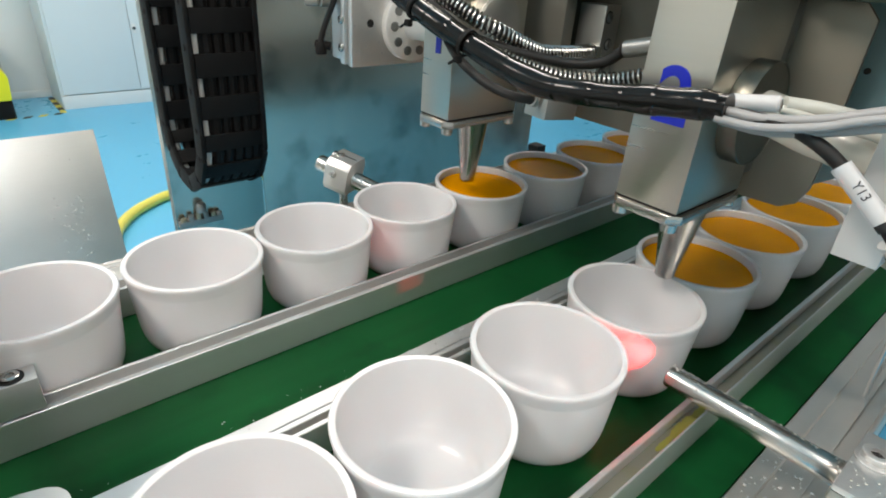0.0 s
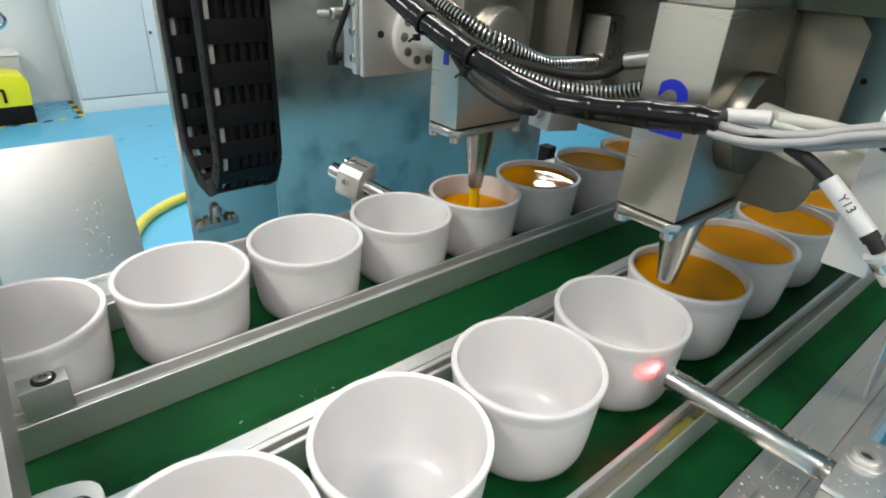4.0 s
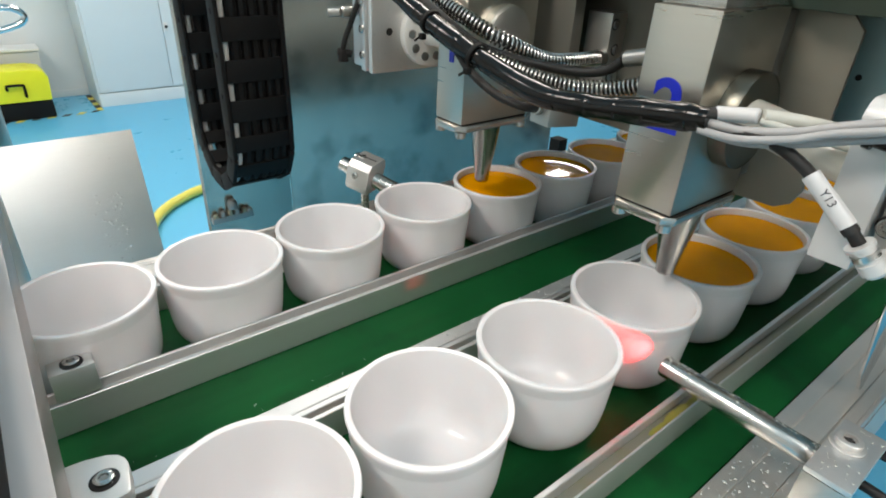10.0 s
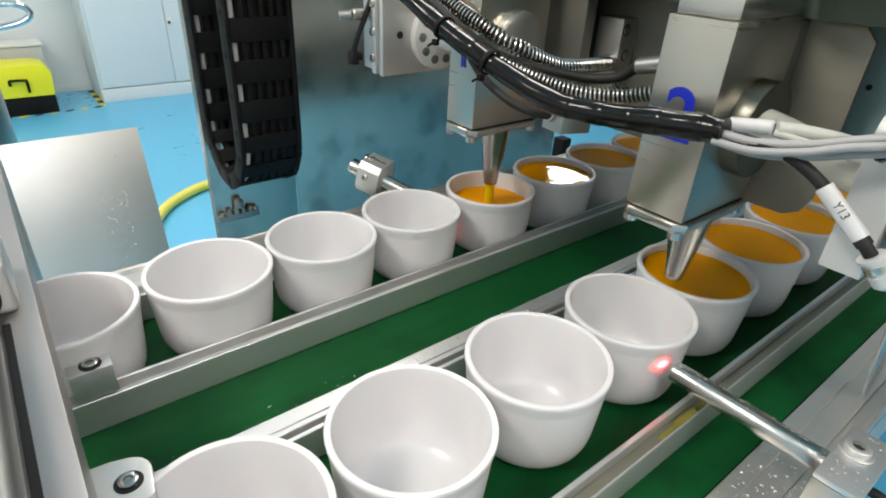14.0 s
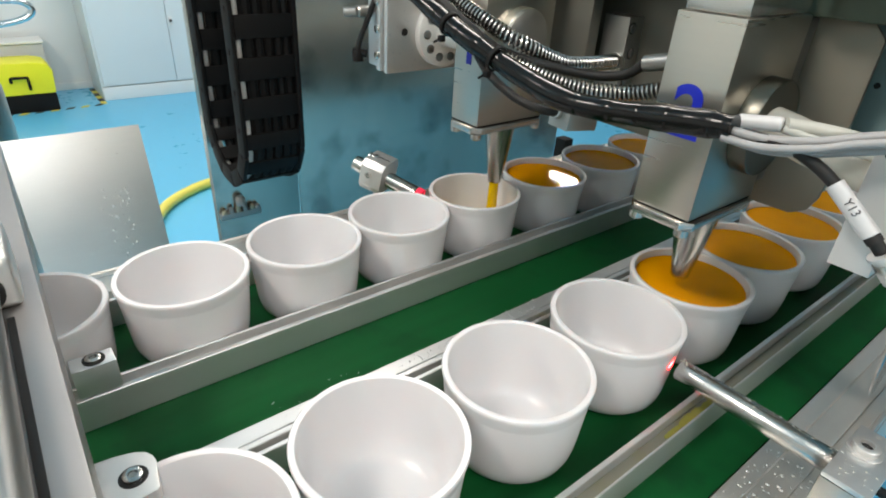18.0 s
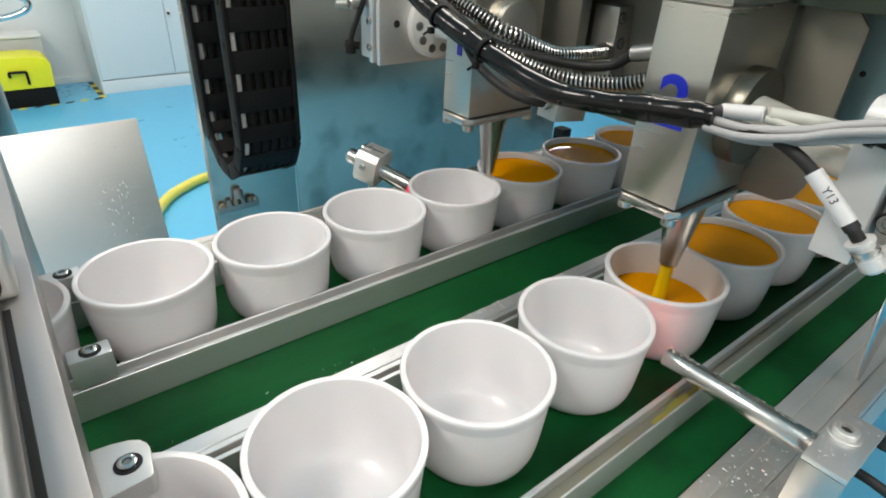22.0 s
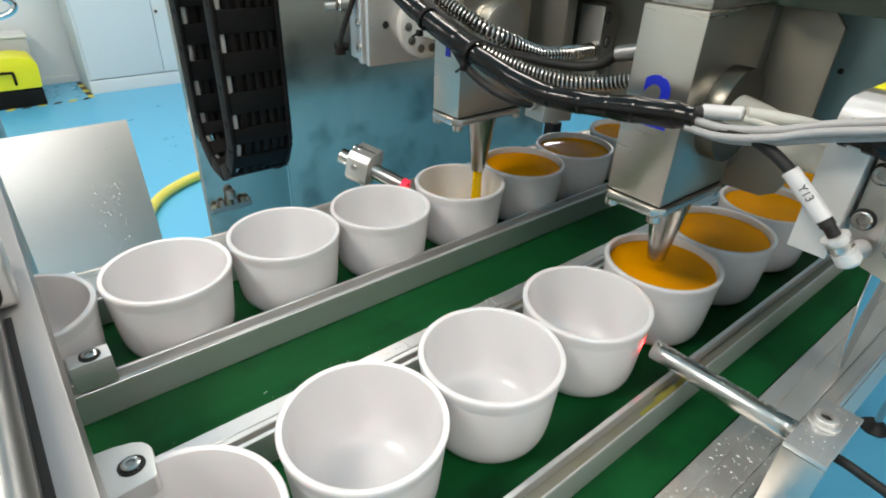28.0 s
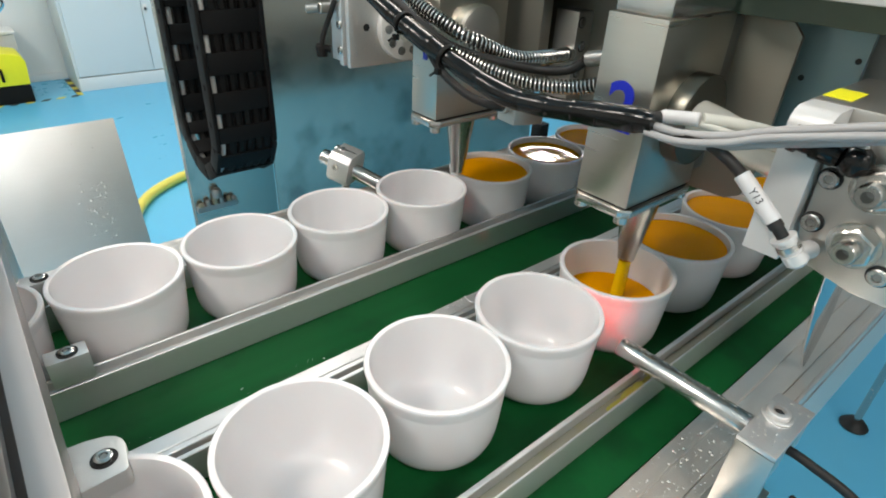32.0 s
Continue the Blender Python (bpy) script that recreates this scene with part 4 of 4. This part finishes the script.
part("ferrule", lathe([(0.0034, 0), (0.0050, 0), (0.0050, 0.004), (0.0034, 0.004)], (-0.0403, 0.0869, 1.0538), (-0.93, 0.12, 0.25), 18, closed=True), M_BOLT, sock, "bright ring round the cable end")

# labelled sensor lead to the third valve
lead = thing("sensor_lead", (-0.045, -0.1, 1.05), "black sensor lead with a white printed sleeve and connector", "cable")
A, B, C, D, Ecn = Vector((-0.047, -0.1005, 1.0660)), Vector((-0.047, -0.1240, 1.0470)), Vector((-0.046, -0.1310, 1.0402)), Vector((-0.043, -0.1385, 1.0312)), Vector((-0.022, -0.140, 1.0288))
part("cable", sweep(smooth_line([(-0.05, -0.05, 1.078), (-0.049, -0.070, 1.078), (-0.047, -0.084, 1.0745), A, B, C], 8), 0.0033, 12), M_RUBBER, lead)
sl = part("label_sleeve", rod(A, B, 0.0045, seg=24), M_LABEL, lead, "white sleeve printed Y13")
ax = (B - A).normalized()
nrm = (Vector((-0.36, -0.19, 1.165)) - A)
nrm = (nrm - ax * nrm.dot(ax)).normalized()
tm = Matrix((ax, nrm.cross(ax), nrm)).transposed().to_4x4()
tm.translation = (A + B) / 2 + nrm * 0.0045 - ax * 0.001
writing("Y13", 0.0058, tm, M_INK, sl, "lettering", 0.0002)
con = part("connector", merge(lathe([(0, 0), (0.0068, 0), (0.0068, 0.002), (0.0056, 0.0025), (0.0056, 0.011), (0, 0.011)], C, D - C, 20), lathe([(0, 0.010), (0.0062, 0.010), (0.0062, 0.016), (0.0045, 0.018), (0, 0.018)], C, D - C, 20), rod(D - (D - C) * 0.1, Ecn, 0.0052, chamfer=0.001)), M_PALE, lead, "pale elbow connector")
part("clip", lathe([(0.0057, 0.0046), (0.0064, 0.0046), (0.0064, 0.0076), (0.0057, 0.0076)], C, D - C, 20, closed=True), M_BOLT, con)
part("band", rod(B - ax * 0.0005, B + ax * 0.004, 0.0040), M_HOLE, lead)

# ---- third valve, on the near side ----
tv = thing("side_valve", (0.03, -0.16, 1.0), "pale metal valve body with bolted plate and yellow sticker", "valve")
part("body", prism([(-0.104, 1.016), (-0.128, 1.0085), (-0.235, 1.0085), (-0.235, 1.103), (-0.1065, 1.103), (-0.1042, 1.1008)], "x", 0.0, 0.09, 0.0025), M_VALVE, tv)
part("side_block", prism([(-0.0003, 1.0175), (-0.028, 1.0175)] + [(-0.017 - 0.011 * math.cos(radians(a)), 1.0918 + 0.011 * math.sin(radians(a))) for a in range(0, 91, 15)] + [(-0.0003, 1.1028)], "y", -0.1275, -0.1068, 0.0008), M_PALE, tv, "pale grey coated side block")
plate = part("bolted_plate", prism([(-0.130, 1.035), (-0.1385, 1.018), (-0.165, 1.012), (-0.225, 1.012), (-0.225, 1.094), (-0.1285, 1.094)], "x", -0.020, -0.0005, 0.0015), M_VALVE, tv, "milled plate with socket bolts")
for by, bz in ((-0.1347, 1.0436), (-0.1348, 1.0696), (-0.1735, 1.0276)):
    part("recess", lathe([(0, 0), (0.0062, 0), (0.0062, 0.0003), (0, 0.0003)], (-0.0202, by, bz), (-1, 0, 0), 20), M_HOLE, plate)
    socket_screw(plate, (-0.0205, by, bz), (-1, 0, 0), 0.005, 0.003)
for by, bz in ((-0.1578, 1.0400), (-0.1570, 1.0722)):
    nut = part("union_nut", merge(lathe([(0, 0), (0.0115, 0), (0.0130, 0.003), (0, 0.003)], (-0.0202, by, bz), (-1, 0, 0), 24), hex_nut((-0.0232, by, bz), (-1, 0, 0), 0.0112, 0.006), lathe([(0.0030, 0.0), (0.0064, 0.0), (0.0064, 0.0115), (0.0054, 0.0130), (0.0030, 0.0130)], (-0.0260, by, bz), (-1, 0, 0), 20, closed=True)), M_POLISH, plate, "steel hexagon nut with a stud")
    part("bore", lathe([(0, 0), (0.0033, 0), (0.0033, 0.0003), (0, 0.0003)], (-0.030, by, bz), (-1, 0, 0), 6), M_GREY, nut)
part("sticker", box(0.0105, 0.0370, -0.1225, -0.1075, 1.1032, 1.1036), M_YELLOW, tv, "yellow warning sticker")
elb = part("elbow", merge(sweep(smooth_line([(-0.030, -0.1165, 1.0875), (-0.031, -0.1260, 1.0868), (-0.031, -0.1380, 1.0852)], 6), 0.0056, 16), lathe([(0, 0), (0.0050, 0), (0.0068, 0.001), (0.0068, 0.012), (0.0060, 0.013), (0, 0.013)], (-0.030, -0.1235, 1.0869), (0, -1, -0.12), 20),
                          lathe([(0, -0.0085), (0.0045, -0.0073), (0.0074, -0.0042), (0.0085, 0), (0.0074, 0.0042), (0.0045, 0.0073), (0, 0.0085)], (-0.0285, -0.1440, 1.0842), (0, 0, 1), 20), rod((-0.0285, -0.1440, 1.0842), (-0.0205, -0.1440, 1.0842), 0.0060)), M_VINYL, tv, "black elbow fitting")
part("release_ring", lathe([(0.0057, 0), (0.0072, 0), (0.0072, 0.0035), (0.0057, 0.0035)], (-0.030, -0.1165, 1.0875), (0, 1, 0.08), 20, closed=True), M_VINYL, elb)
part("cap_screw", lathe([(0, 0), (0.0042, 0), (0.0036, 0.0012), (0, 0.0014)], (-0.0285, -0.1440, 1.0925), (-0.1, 0, 1), 16), M_BOLT, elb)
part("leg", prism([(0.1255, 0.8595), (0.1285, 0.8640), (0.1330, 0.8873), (0.133, 0.9167), (0.121, 0.9505), (0.105, 1.0083), (0.040, 1.0083), (0.048, 0.9905), (0.061, 0.952), (0.096, 0.889), (0.115, 0.866)], "y", -0.1395, -0.1375, 0.0005), M_CHROME, tv, "pointed polished steel blade")
part("arm", box(0.0905, 0.30, -0.22, -0.13, 1.03, 1.09, 0.003), M_GREY, tv)
part("hanger", box(0.18, 0.22, -0.21, -0.14, 1.0905, 1.1300, 0.002), M_GREY, tv)


# ---- photoelectric sensors ----
def photo_sensor(tip, back, r, label, lane):
    tip, back = Vector(tip), Vector(back)
    d = (tip - back).normalized()
    s = thing("photo_sensor", back, label, "sensor", "photo sensors")
    part("barrel", lathe([(0, 0), (r * 0.9, 0), (r, 0.001), (r, (tip - back).length - 0.001), (r * 0.92, (tip - back).length), (r * 0.6, (tip - back).length), (r * 0.6, (tip - back).length - 0.003), (0, (tip - back).length - 0.003)], back, d, 32), M_BARREL, s, "polished steel barrel")
    part("diode", lathe([(0, 0), (r * 0.25, 0), (r * 0.2, 0.0008), (0, 0.001)], tip - d * 0.003, d, 12), M_RED, s, "glowing red diode")
    if lane == "rear":
        part("lens", lathe([(r * 0.7, -0.006), (r * 1.01, -0.006), (r * 1.01, 0.001), (r * 0.7, 0.001)], tip, d, 24, closed=True), M_RED_LENS, s, "glowing red lens ring")
    data = bpy.data.lights.new("sensor_beam", "SPOT")
    data.energy, data.color, data.spot_size, data.spot_blend, data.shadow_soft_size = SENSOR_WATTS[lane], (1.0, 0.0060, 0.0065), radians(70 if lane == "front" else 34), 1.0, 0.0022
    new("sensor_beam", data).matrix_world = look(tip + d * 0.0015, tip + d)
    return s


SENSOR_WATTS = {"front": 1.2, "rear": 0.45}
ps = photo_sensor((-0.0385, -0.0545, 0.9070), (-0.0369, -0.171, 0.9070), 0.0076, "polished steel photoelectric sensor barrel sprinkled with droplets", "front")
part("cable", sweep(smooth_line([(-0.0368, -0.170, 0.907), (-0.036, -0.188, 0.906), (-0.03, -0.220, 0.893), (-0.015, -0.238, 0.85), (0.03, -0.235, 0.79), (0.09, -0.18, 0.755)], 8), 0.003, 10), M_RUBBER, ps, "black sensor cable")
bits = []
rng = random.Random(11)
d0, d1 = Vector((-0.0385, -0.0545, 0.9070)), Vector((-0.0372, -0.153, 0.9070))
for i in range(90):
    p = d0.lerp(d1, rng.random() ** 1.3)
    a = radians(rng.gauss(62, 30))
    nrm = Vector((math.cos(a), 0.1, math.sin(a))).normalized()
    r = rng.uniform(0.0003, 0.0009)
    bits.append(lathe([(0, r * 0.7), (r * 0.7, r * 0.45), (r, 0)], p + nrm * 0.0075, nrm, 7))
tagged(part("droplets", merge(*bits), M_TUBE, ps, "tiny droplets"), kind="stuff")

cb = thing("sensor_clamp", (-0.03, -0.165, BELT), "bent stainless sensor clamp with a washer head screw", "clamp")
part("top_plate", box(-0.0715, -0.0150, -0.1775, -0.1545, 0.9225, 0.926, 0.0008), M_ALU, cb)
part("front_plate", prism([(-0.0715, 0.9222), (-0.068, 0.9222), (-0.071, 0.862), (-0.0745, 0.862)], "y", -0.1775, -0.1545, 0.0006), M_STEEL, cb)
part("foot_plate", box(-0.0745, -0.03, -0.1775, -0.150, 0.8595, 0.8618, 0.0005), M_STEEL, cb)
part("jaw", merge(box(-0.060, -0.046, -0.1765, -0.1555, 0.8985, 0.9222, 0.001), box(-0.0455, -0.0285, -0.1765, -0.1555, 0.9148, 0.9222, 0.001), box(-0.028, -0.0165, -0.1765, -0.1555, 0.8985, 0.9222, 0.001)), M_STEEL, cb)
wet = []
rng = random.Random(17)
for i in range(30):
    r = rng.uniform(0.0003, 0.0007)
    wet.append(lathe([(0, r * 0.5), (r * 0.7, r * 0.35), (r, 0)], (rng.uniform(-0.069, -0.017), rng.uniform(-0.176, -0.156), 0.92605), (0, 0, 1), 7))
tagged(part("droplets", merge(*wet), M_TUBE, cb, "small pale drops"), kind="stuff")
part("washer", lathe([(0, 0), (0.0086, 0), (0.0090, 0.0003), (0.0090, 0.0010), (0.0086, 0.0013), (0, 0.0013)], (-0.0372, -0.1632, 0.9261), (0, 0, 1), 32), M_CAST, cb, "flat steel washer")
head_screw = part("screw", lathe([(0, 0), (0.0068, 0), (0.0068, 0.0032), (0.0062, 0.0037), (0.0036, 0.0037), (0.0036, 0.0012), (0, 0.0012)], (-0.0372, -0.1632, 0.9275), (0, 0, 1), 32), M_CAST, cb, "steel cap screw")
part("socket", lathe([(0, 0), (0.0034, 0), (0.0034, 0.0004), (0, 0.0004)], (-0.0372, -0.1632, 0.9288), (0, 0, 1), 6), M_HOLE, head_screw, smooth=False)

photo_sensor((-0.0187, 0.2834, 0.9046), (-0.0595, 0.358, 0.9284), 0.0090, "steel photoelectric sensor behind the rear cup row", "rear")
rc = thing("sensor_clamp", (-0.04, 0.36, 0.9), "small aluminium clamp block holding the rear sensor", "clamp")
cbm = prism([(-0.0150, -0.017), (0.0150, -0.017), (0.0195, -0.010), (0.0195, 0.012), (0.0140, 0.0195), (-0.0140, 0.0195), (-0.0195, 0.012), (-0.0195, -0.010)], "y", -0.012, 0.015, 0.001)
bmesh.ops.transform(cbm, matrix=Matrix.Translation((-0.0454, 0.3323, 0.9221)) @ (Vector((-0.0187, 0.2834, 0.91)) - Vector((-0.0595, 0.358, 0.9284))).to_track_quat("Y", "Z").to_matrix().to_4x4(), verts=cbm.verts)
part("block", cbm, M_CAST, rc)
part("stand", rod((-0.0454, 0.3323, BELT + 0.0025), (-0.0454, 0.3323, 0.9101), 0.0045), M_BOLT, rc)
socket_screw(rc, (-0.0474, 0.3323, 0.9405), (-0.1, 0.15, 1), 0.0045, 0.003)

slit = box(-0.0009, 0.0009, -0.0122, 0.0122, 0.008, 0.0197)
bmesh.ops.transform(slit, matrix=Matrix.Translation((-0.0454, 0.3323, 0.9221)) @ (Vector((-0.0187, 0.2834, 0.91)) - Vector((-0.0595, 0.358, 0.9284))).to_track_quat("Y", "Z").to_matrix().to_4x4(), verts=slit.verts)
part("slit", slit, M_HOLE, rc, "dark clamping slit")
AXLE = Matrix.Translation((-0.0454, 0.3323, 0.9221)) @ (Vector((-0.0187, 0.2834, 0.91)) - Vector((-0.0595, 0.358, 0.9284))).to_track_quat("Y", "Z").to_matrix().to_4x4()
slot = lathe([(0, 0), (0.0042, 0), (0.0042, 0.0006), (0, 0.0006)], (0, 0, 0), (0, -1, 0), 18)
bmesh.ops.transform(slot, matrix=AXLE @ Matrix.Translation((0.0105, -0.0121, 0.0100)), verts=slot.verts)
part("slot", slot, M_HOLE, rc, "dark slotted hole")
knob = lathe([(0, 0), (0.0050, 0), (0.0050, 0.003), (0.0036, 0.0042), (0, 0.0042)], (0, 0, 0), (0, -1, 0), 18)
bmesh.ops.transform(knob, matrix=AXLE @ Matrix.Translation((-0.0035, -0.0121, 0.0140)), verts=knob.verts)
part("clamp_screw", knob, M_BOLT, rc, "bright round clamp screw")
socket_screw(rc, (-0.0624, 0.3236, 0.9264), (-1, -0.45, 0.1), 0.0038, 0.003)
# ---- cups ----
CUP_OUT = [(0.0, 0.0015), (0.026, 0.0012), (0.0310, 0.0), (0.0355, 0.0006), (0.0392, 0.0026), (0.0420, 0.0060), (0.0438, 0.0108), (0.0449, 0.0170), (0.0457, 0.0260), (0.0470, 0.0430), (0.0479, 0.0545),
           (0.0480, 0.0562), (0.0482, 0.0572), (0.0485, 0.0592), (0.0493, 0.0625), (0.0497, 0.0650), (0.0496, 0.0663), (0.0491, 0.0669)]
CUP_IN = [(0.0466, 0.0670), (0.0458, 0.0665), (0.0454, 0.0645), (0.0447, 0.0560), (0.0438, 0.0400), (0.0429, 0.0300), (0.0417, 0.0222), (0.0396, 0.0158), (0.0364, 0.0112), (0.0320, 0.0081), (0.0260, 0.0060), (0.0190, 0.0048), (0.0095, 0.0041), (0.0, 0.0039)]


def plain_cup():
    """The body and, from the fine step upwards, the rim; both as thick as the wall."""
    step = next(k for k, p in enumerate(CUP_OUT) if p[1] > 0.0560)
    cut_in = (0.04473, CUP_OUT[step][1])
    body = part("cup", lathe(CUP_OUT[:step + 1] + [cut_in] + CUP_IN[3:], seg=64), M_CUP, None)
    part("rim", lathe(CUP_OUT[step:] + CUP_IN[:3] + [cut_in], seg=64, closed=True), M_CUP, body)
    return body


def liquid_disc(r, dome=0.0):
    return lathe([(0, -0.0010), (r * 0.96, -0.0010), (r, 0.0004), (r - 0.0006, 0.0001), (r - 0.0016, 0.0), (r * 0.5, dome), (0, dome)], seg=56)


FULL = 0.0600
FILL_FROM = {"front": 0.0021, "rear": 0.0015}
POURS = {"front": [0.18, 4.97, 10.18, 15.25, 20.38, 25.33, 30.58], "rear": [2.15, 6.88, 12.05, 17.57, 22.43, 27.43]}   # seconds at which each pour begins
POUR_TIME = {"front": 2.55, "rear": 2.4}
first_cup = plain_cup()
tagged(first_cup, "round white plastic cup with a thick rim on the green belt", "cup", "cups on the conveyor")
pool_mesh = part("liquid", liquid_disc(0.0446), M_AMBER, None).data
low_mesh = part("liquid", liquid_disc(0.0432), M_STREAM, None).data
for o in [o for o in scene.objects if o.name.startswith("liquid")]:
    bpy.data.objects.remove(o)
CUPS = []
# how each cup stands off its even place: along the lane at the start, its creep a second, and across the lane
SHIFT = {"front": {-9: (-0.0007, 0, -0.0030), -8: (0.0012, 0, 0.0028), -7: (-0.0006, 0, 0.0015), -6: (-0.0019, 0, 0.0008), -5: (0.0, 0, -0.0008), -4: (0.0018, 0, -0.0010),
                   -3: (0.0016, 0, -0.0017), -2: (0.0006, 0, -0.0004), -1: (0.0004, 0, 0.0), 0: (0.0002, 0, 0.0008), 1: (-0.0006, 0, 0.002), 2: (-0.0020, 0, 0.002)},
         "rear": {-9: (-0.0013, 0, 0.0034), -8: (0.0008, -0.0001, 0.0018), -7: (0.0002, -0.00007, 0.0038), -6: (0.0012, -0.00013, -0.0011), -5: (0.0003, 0, -0.0010),
                  -4: (-0.0005, 0, 0.0002), -3: (0.0015, -0.00019, 0.0022), -2: (0.0025, 0.0001, 0.0010), -1: (0.0020, 0.0003, 0.0), 0: (-0.0008, 0.0003, 0.0015),
                  1: (-0.0014, 0, 0.0004), 2: (0.0024, 0, -0.0003)}}
LAG = {"front": 0.0042, "rear": 0.0}   # filled cups crowd together behind the valve
rng = random.Random(21)
for lane, (ly, lx) in LANES.items():
    for k in range(-11, 6):
        c = copy_thing(first_cup, pose(0, 0, 0))
        c.name = "cup"
        start = lx + k * PITCH
        nudge = SHIFT[lane].get(k, (0, 0, 0))
        CUPS.append((c, lane, start, ly, nudge, rng.uniform(0, 360)))
        filled_at = (FILL_FROM[lane] - start) / SPEED
        filled_at = min(POURS[lane], key=lambda t: abs(t - filled_at)) if filled_at > -0.5 else filled_at - 1.0
        if filled_at == POURS[lane][-1] and (FILL_FROM[lane] - start) / SPEED > END - 0.2:
            continue
        liq = new("liquid", pool_mesh)
        liq.parent = c
        liq["label"] = "glossy amber liquid"
        low = None
        if filled_at > -0.5:
            low = new("liquid", low_mesh)
            low.parent = c
            low["label"] = "shallow pool of fresh yellow liquid"
        CUPS[-1] = (*CUPS[-1], liq, low, filled_at)
        full_cup = filled_at < 0
        tagged(c, "round white plastic cup filled with amber liquid" if full_cup else "round white plastic cup, being filled with amber liquid")
for o in (*first_cup.children, first_cup):
    bpy.data.objects.remove(o)

STREAMS = []
for lane, (tx, ty) in TIPS.items():
    s = part("poured_stream", lathe([(0, -0.0670), (0.0070, -0.0670), (0.0062, -0.05), (0.0055, -0.02), (0.0052, 0.0), (0, 0.0)], (0, 0, 0), (0, 0, 1), 18), M_STREAM, None)
    tagged(s, "smooth stream of yellow liquid pouring from the nozzle", "liquid", "poured streams")
    STREAMS.append((s, lane, tx, ty))


def motions():
    for c, lane, start, ly, nudge, spin, *fill in CUPS:
        rows = []
        for i in range(17):
            t = END * i / 16
            x = start + SPEED * t + nudge[0] + nudge[1] * t
            rows.append((t, pose(x - LAG[lane] * min(1, max(0, (x - 0.03) / 0.07)), ly + nudge[2], BELT, 0, 0, spin)))
        walk(c, rows)
        if not fill:
            continue
        liq, low, t0 = fill
        dur = POUR_TIME[lane]
        if low is None:
            liq.location = (0, 0, FULL)
            continue
        # the shallow pool covers the floor of the cup, then the wide surface takes over up to the rim
        rows = [(0.0, -0.009), (t0 + 0.06, -0.009), (t0 + 0.095, 0.0120), (t0 + 0.32, 0.0190), (t0 + 0.90, 0.0285), (t0 + 1.30, 0.0322), (END, 0.0322)]
        walk(low, [(max(t, 0.0), pose(0, 0, z)) for t, z in rows if t <= END])
        rows = [(0.0, -0.009), (t0 + 1.266, -0.009), (t0 + 1.30, 0.0335), (t0 + dur * 0.6, 0.0365), (t0 + dur * 0.80, 0.0470), (t0 + dur, FULL), (END, FULL)]
        rows = [r for r in rows if 0 < r[0] < END]
        z0 = -0.009 if t0 + 1.26 > 0 else FULL
        rows = [(0.0, z0)] + rows + ([(END, rows[-1][1] if rows else z0)])
        walk(liq, [(t, pose(0, 0, z)) for t, z in rows])
    for s, lane, tx, ty in STREAMS:
        down, up = 0.9306, 0.9306 + 0.0672
        rows = []
        for a in POURS[lane]:
            b = a + POUR_TIME[lane]
            rows += [(a, up), (a + 0.12, down), (b - 0.08, down), (b + 0.02, up)]
        rows = [(t, z) for t, z in rows if 0 < t < END]
        rows = [(0.0, up)] + rows + [(END, rows[-1][1])]
        walk(s, [(t, pose(tx, ty, z)) for t, z in rows])


motions()
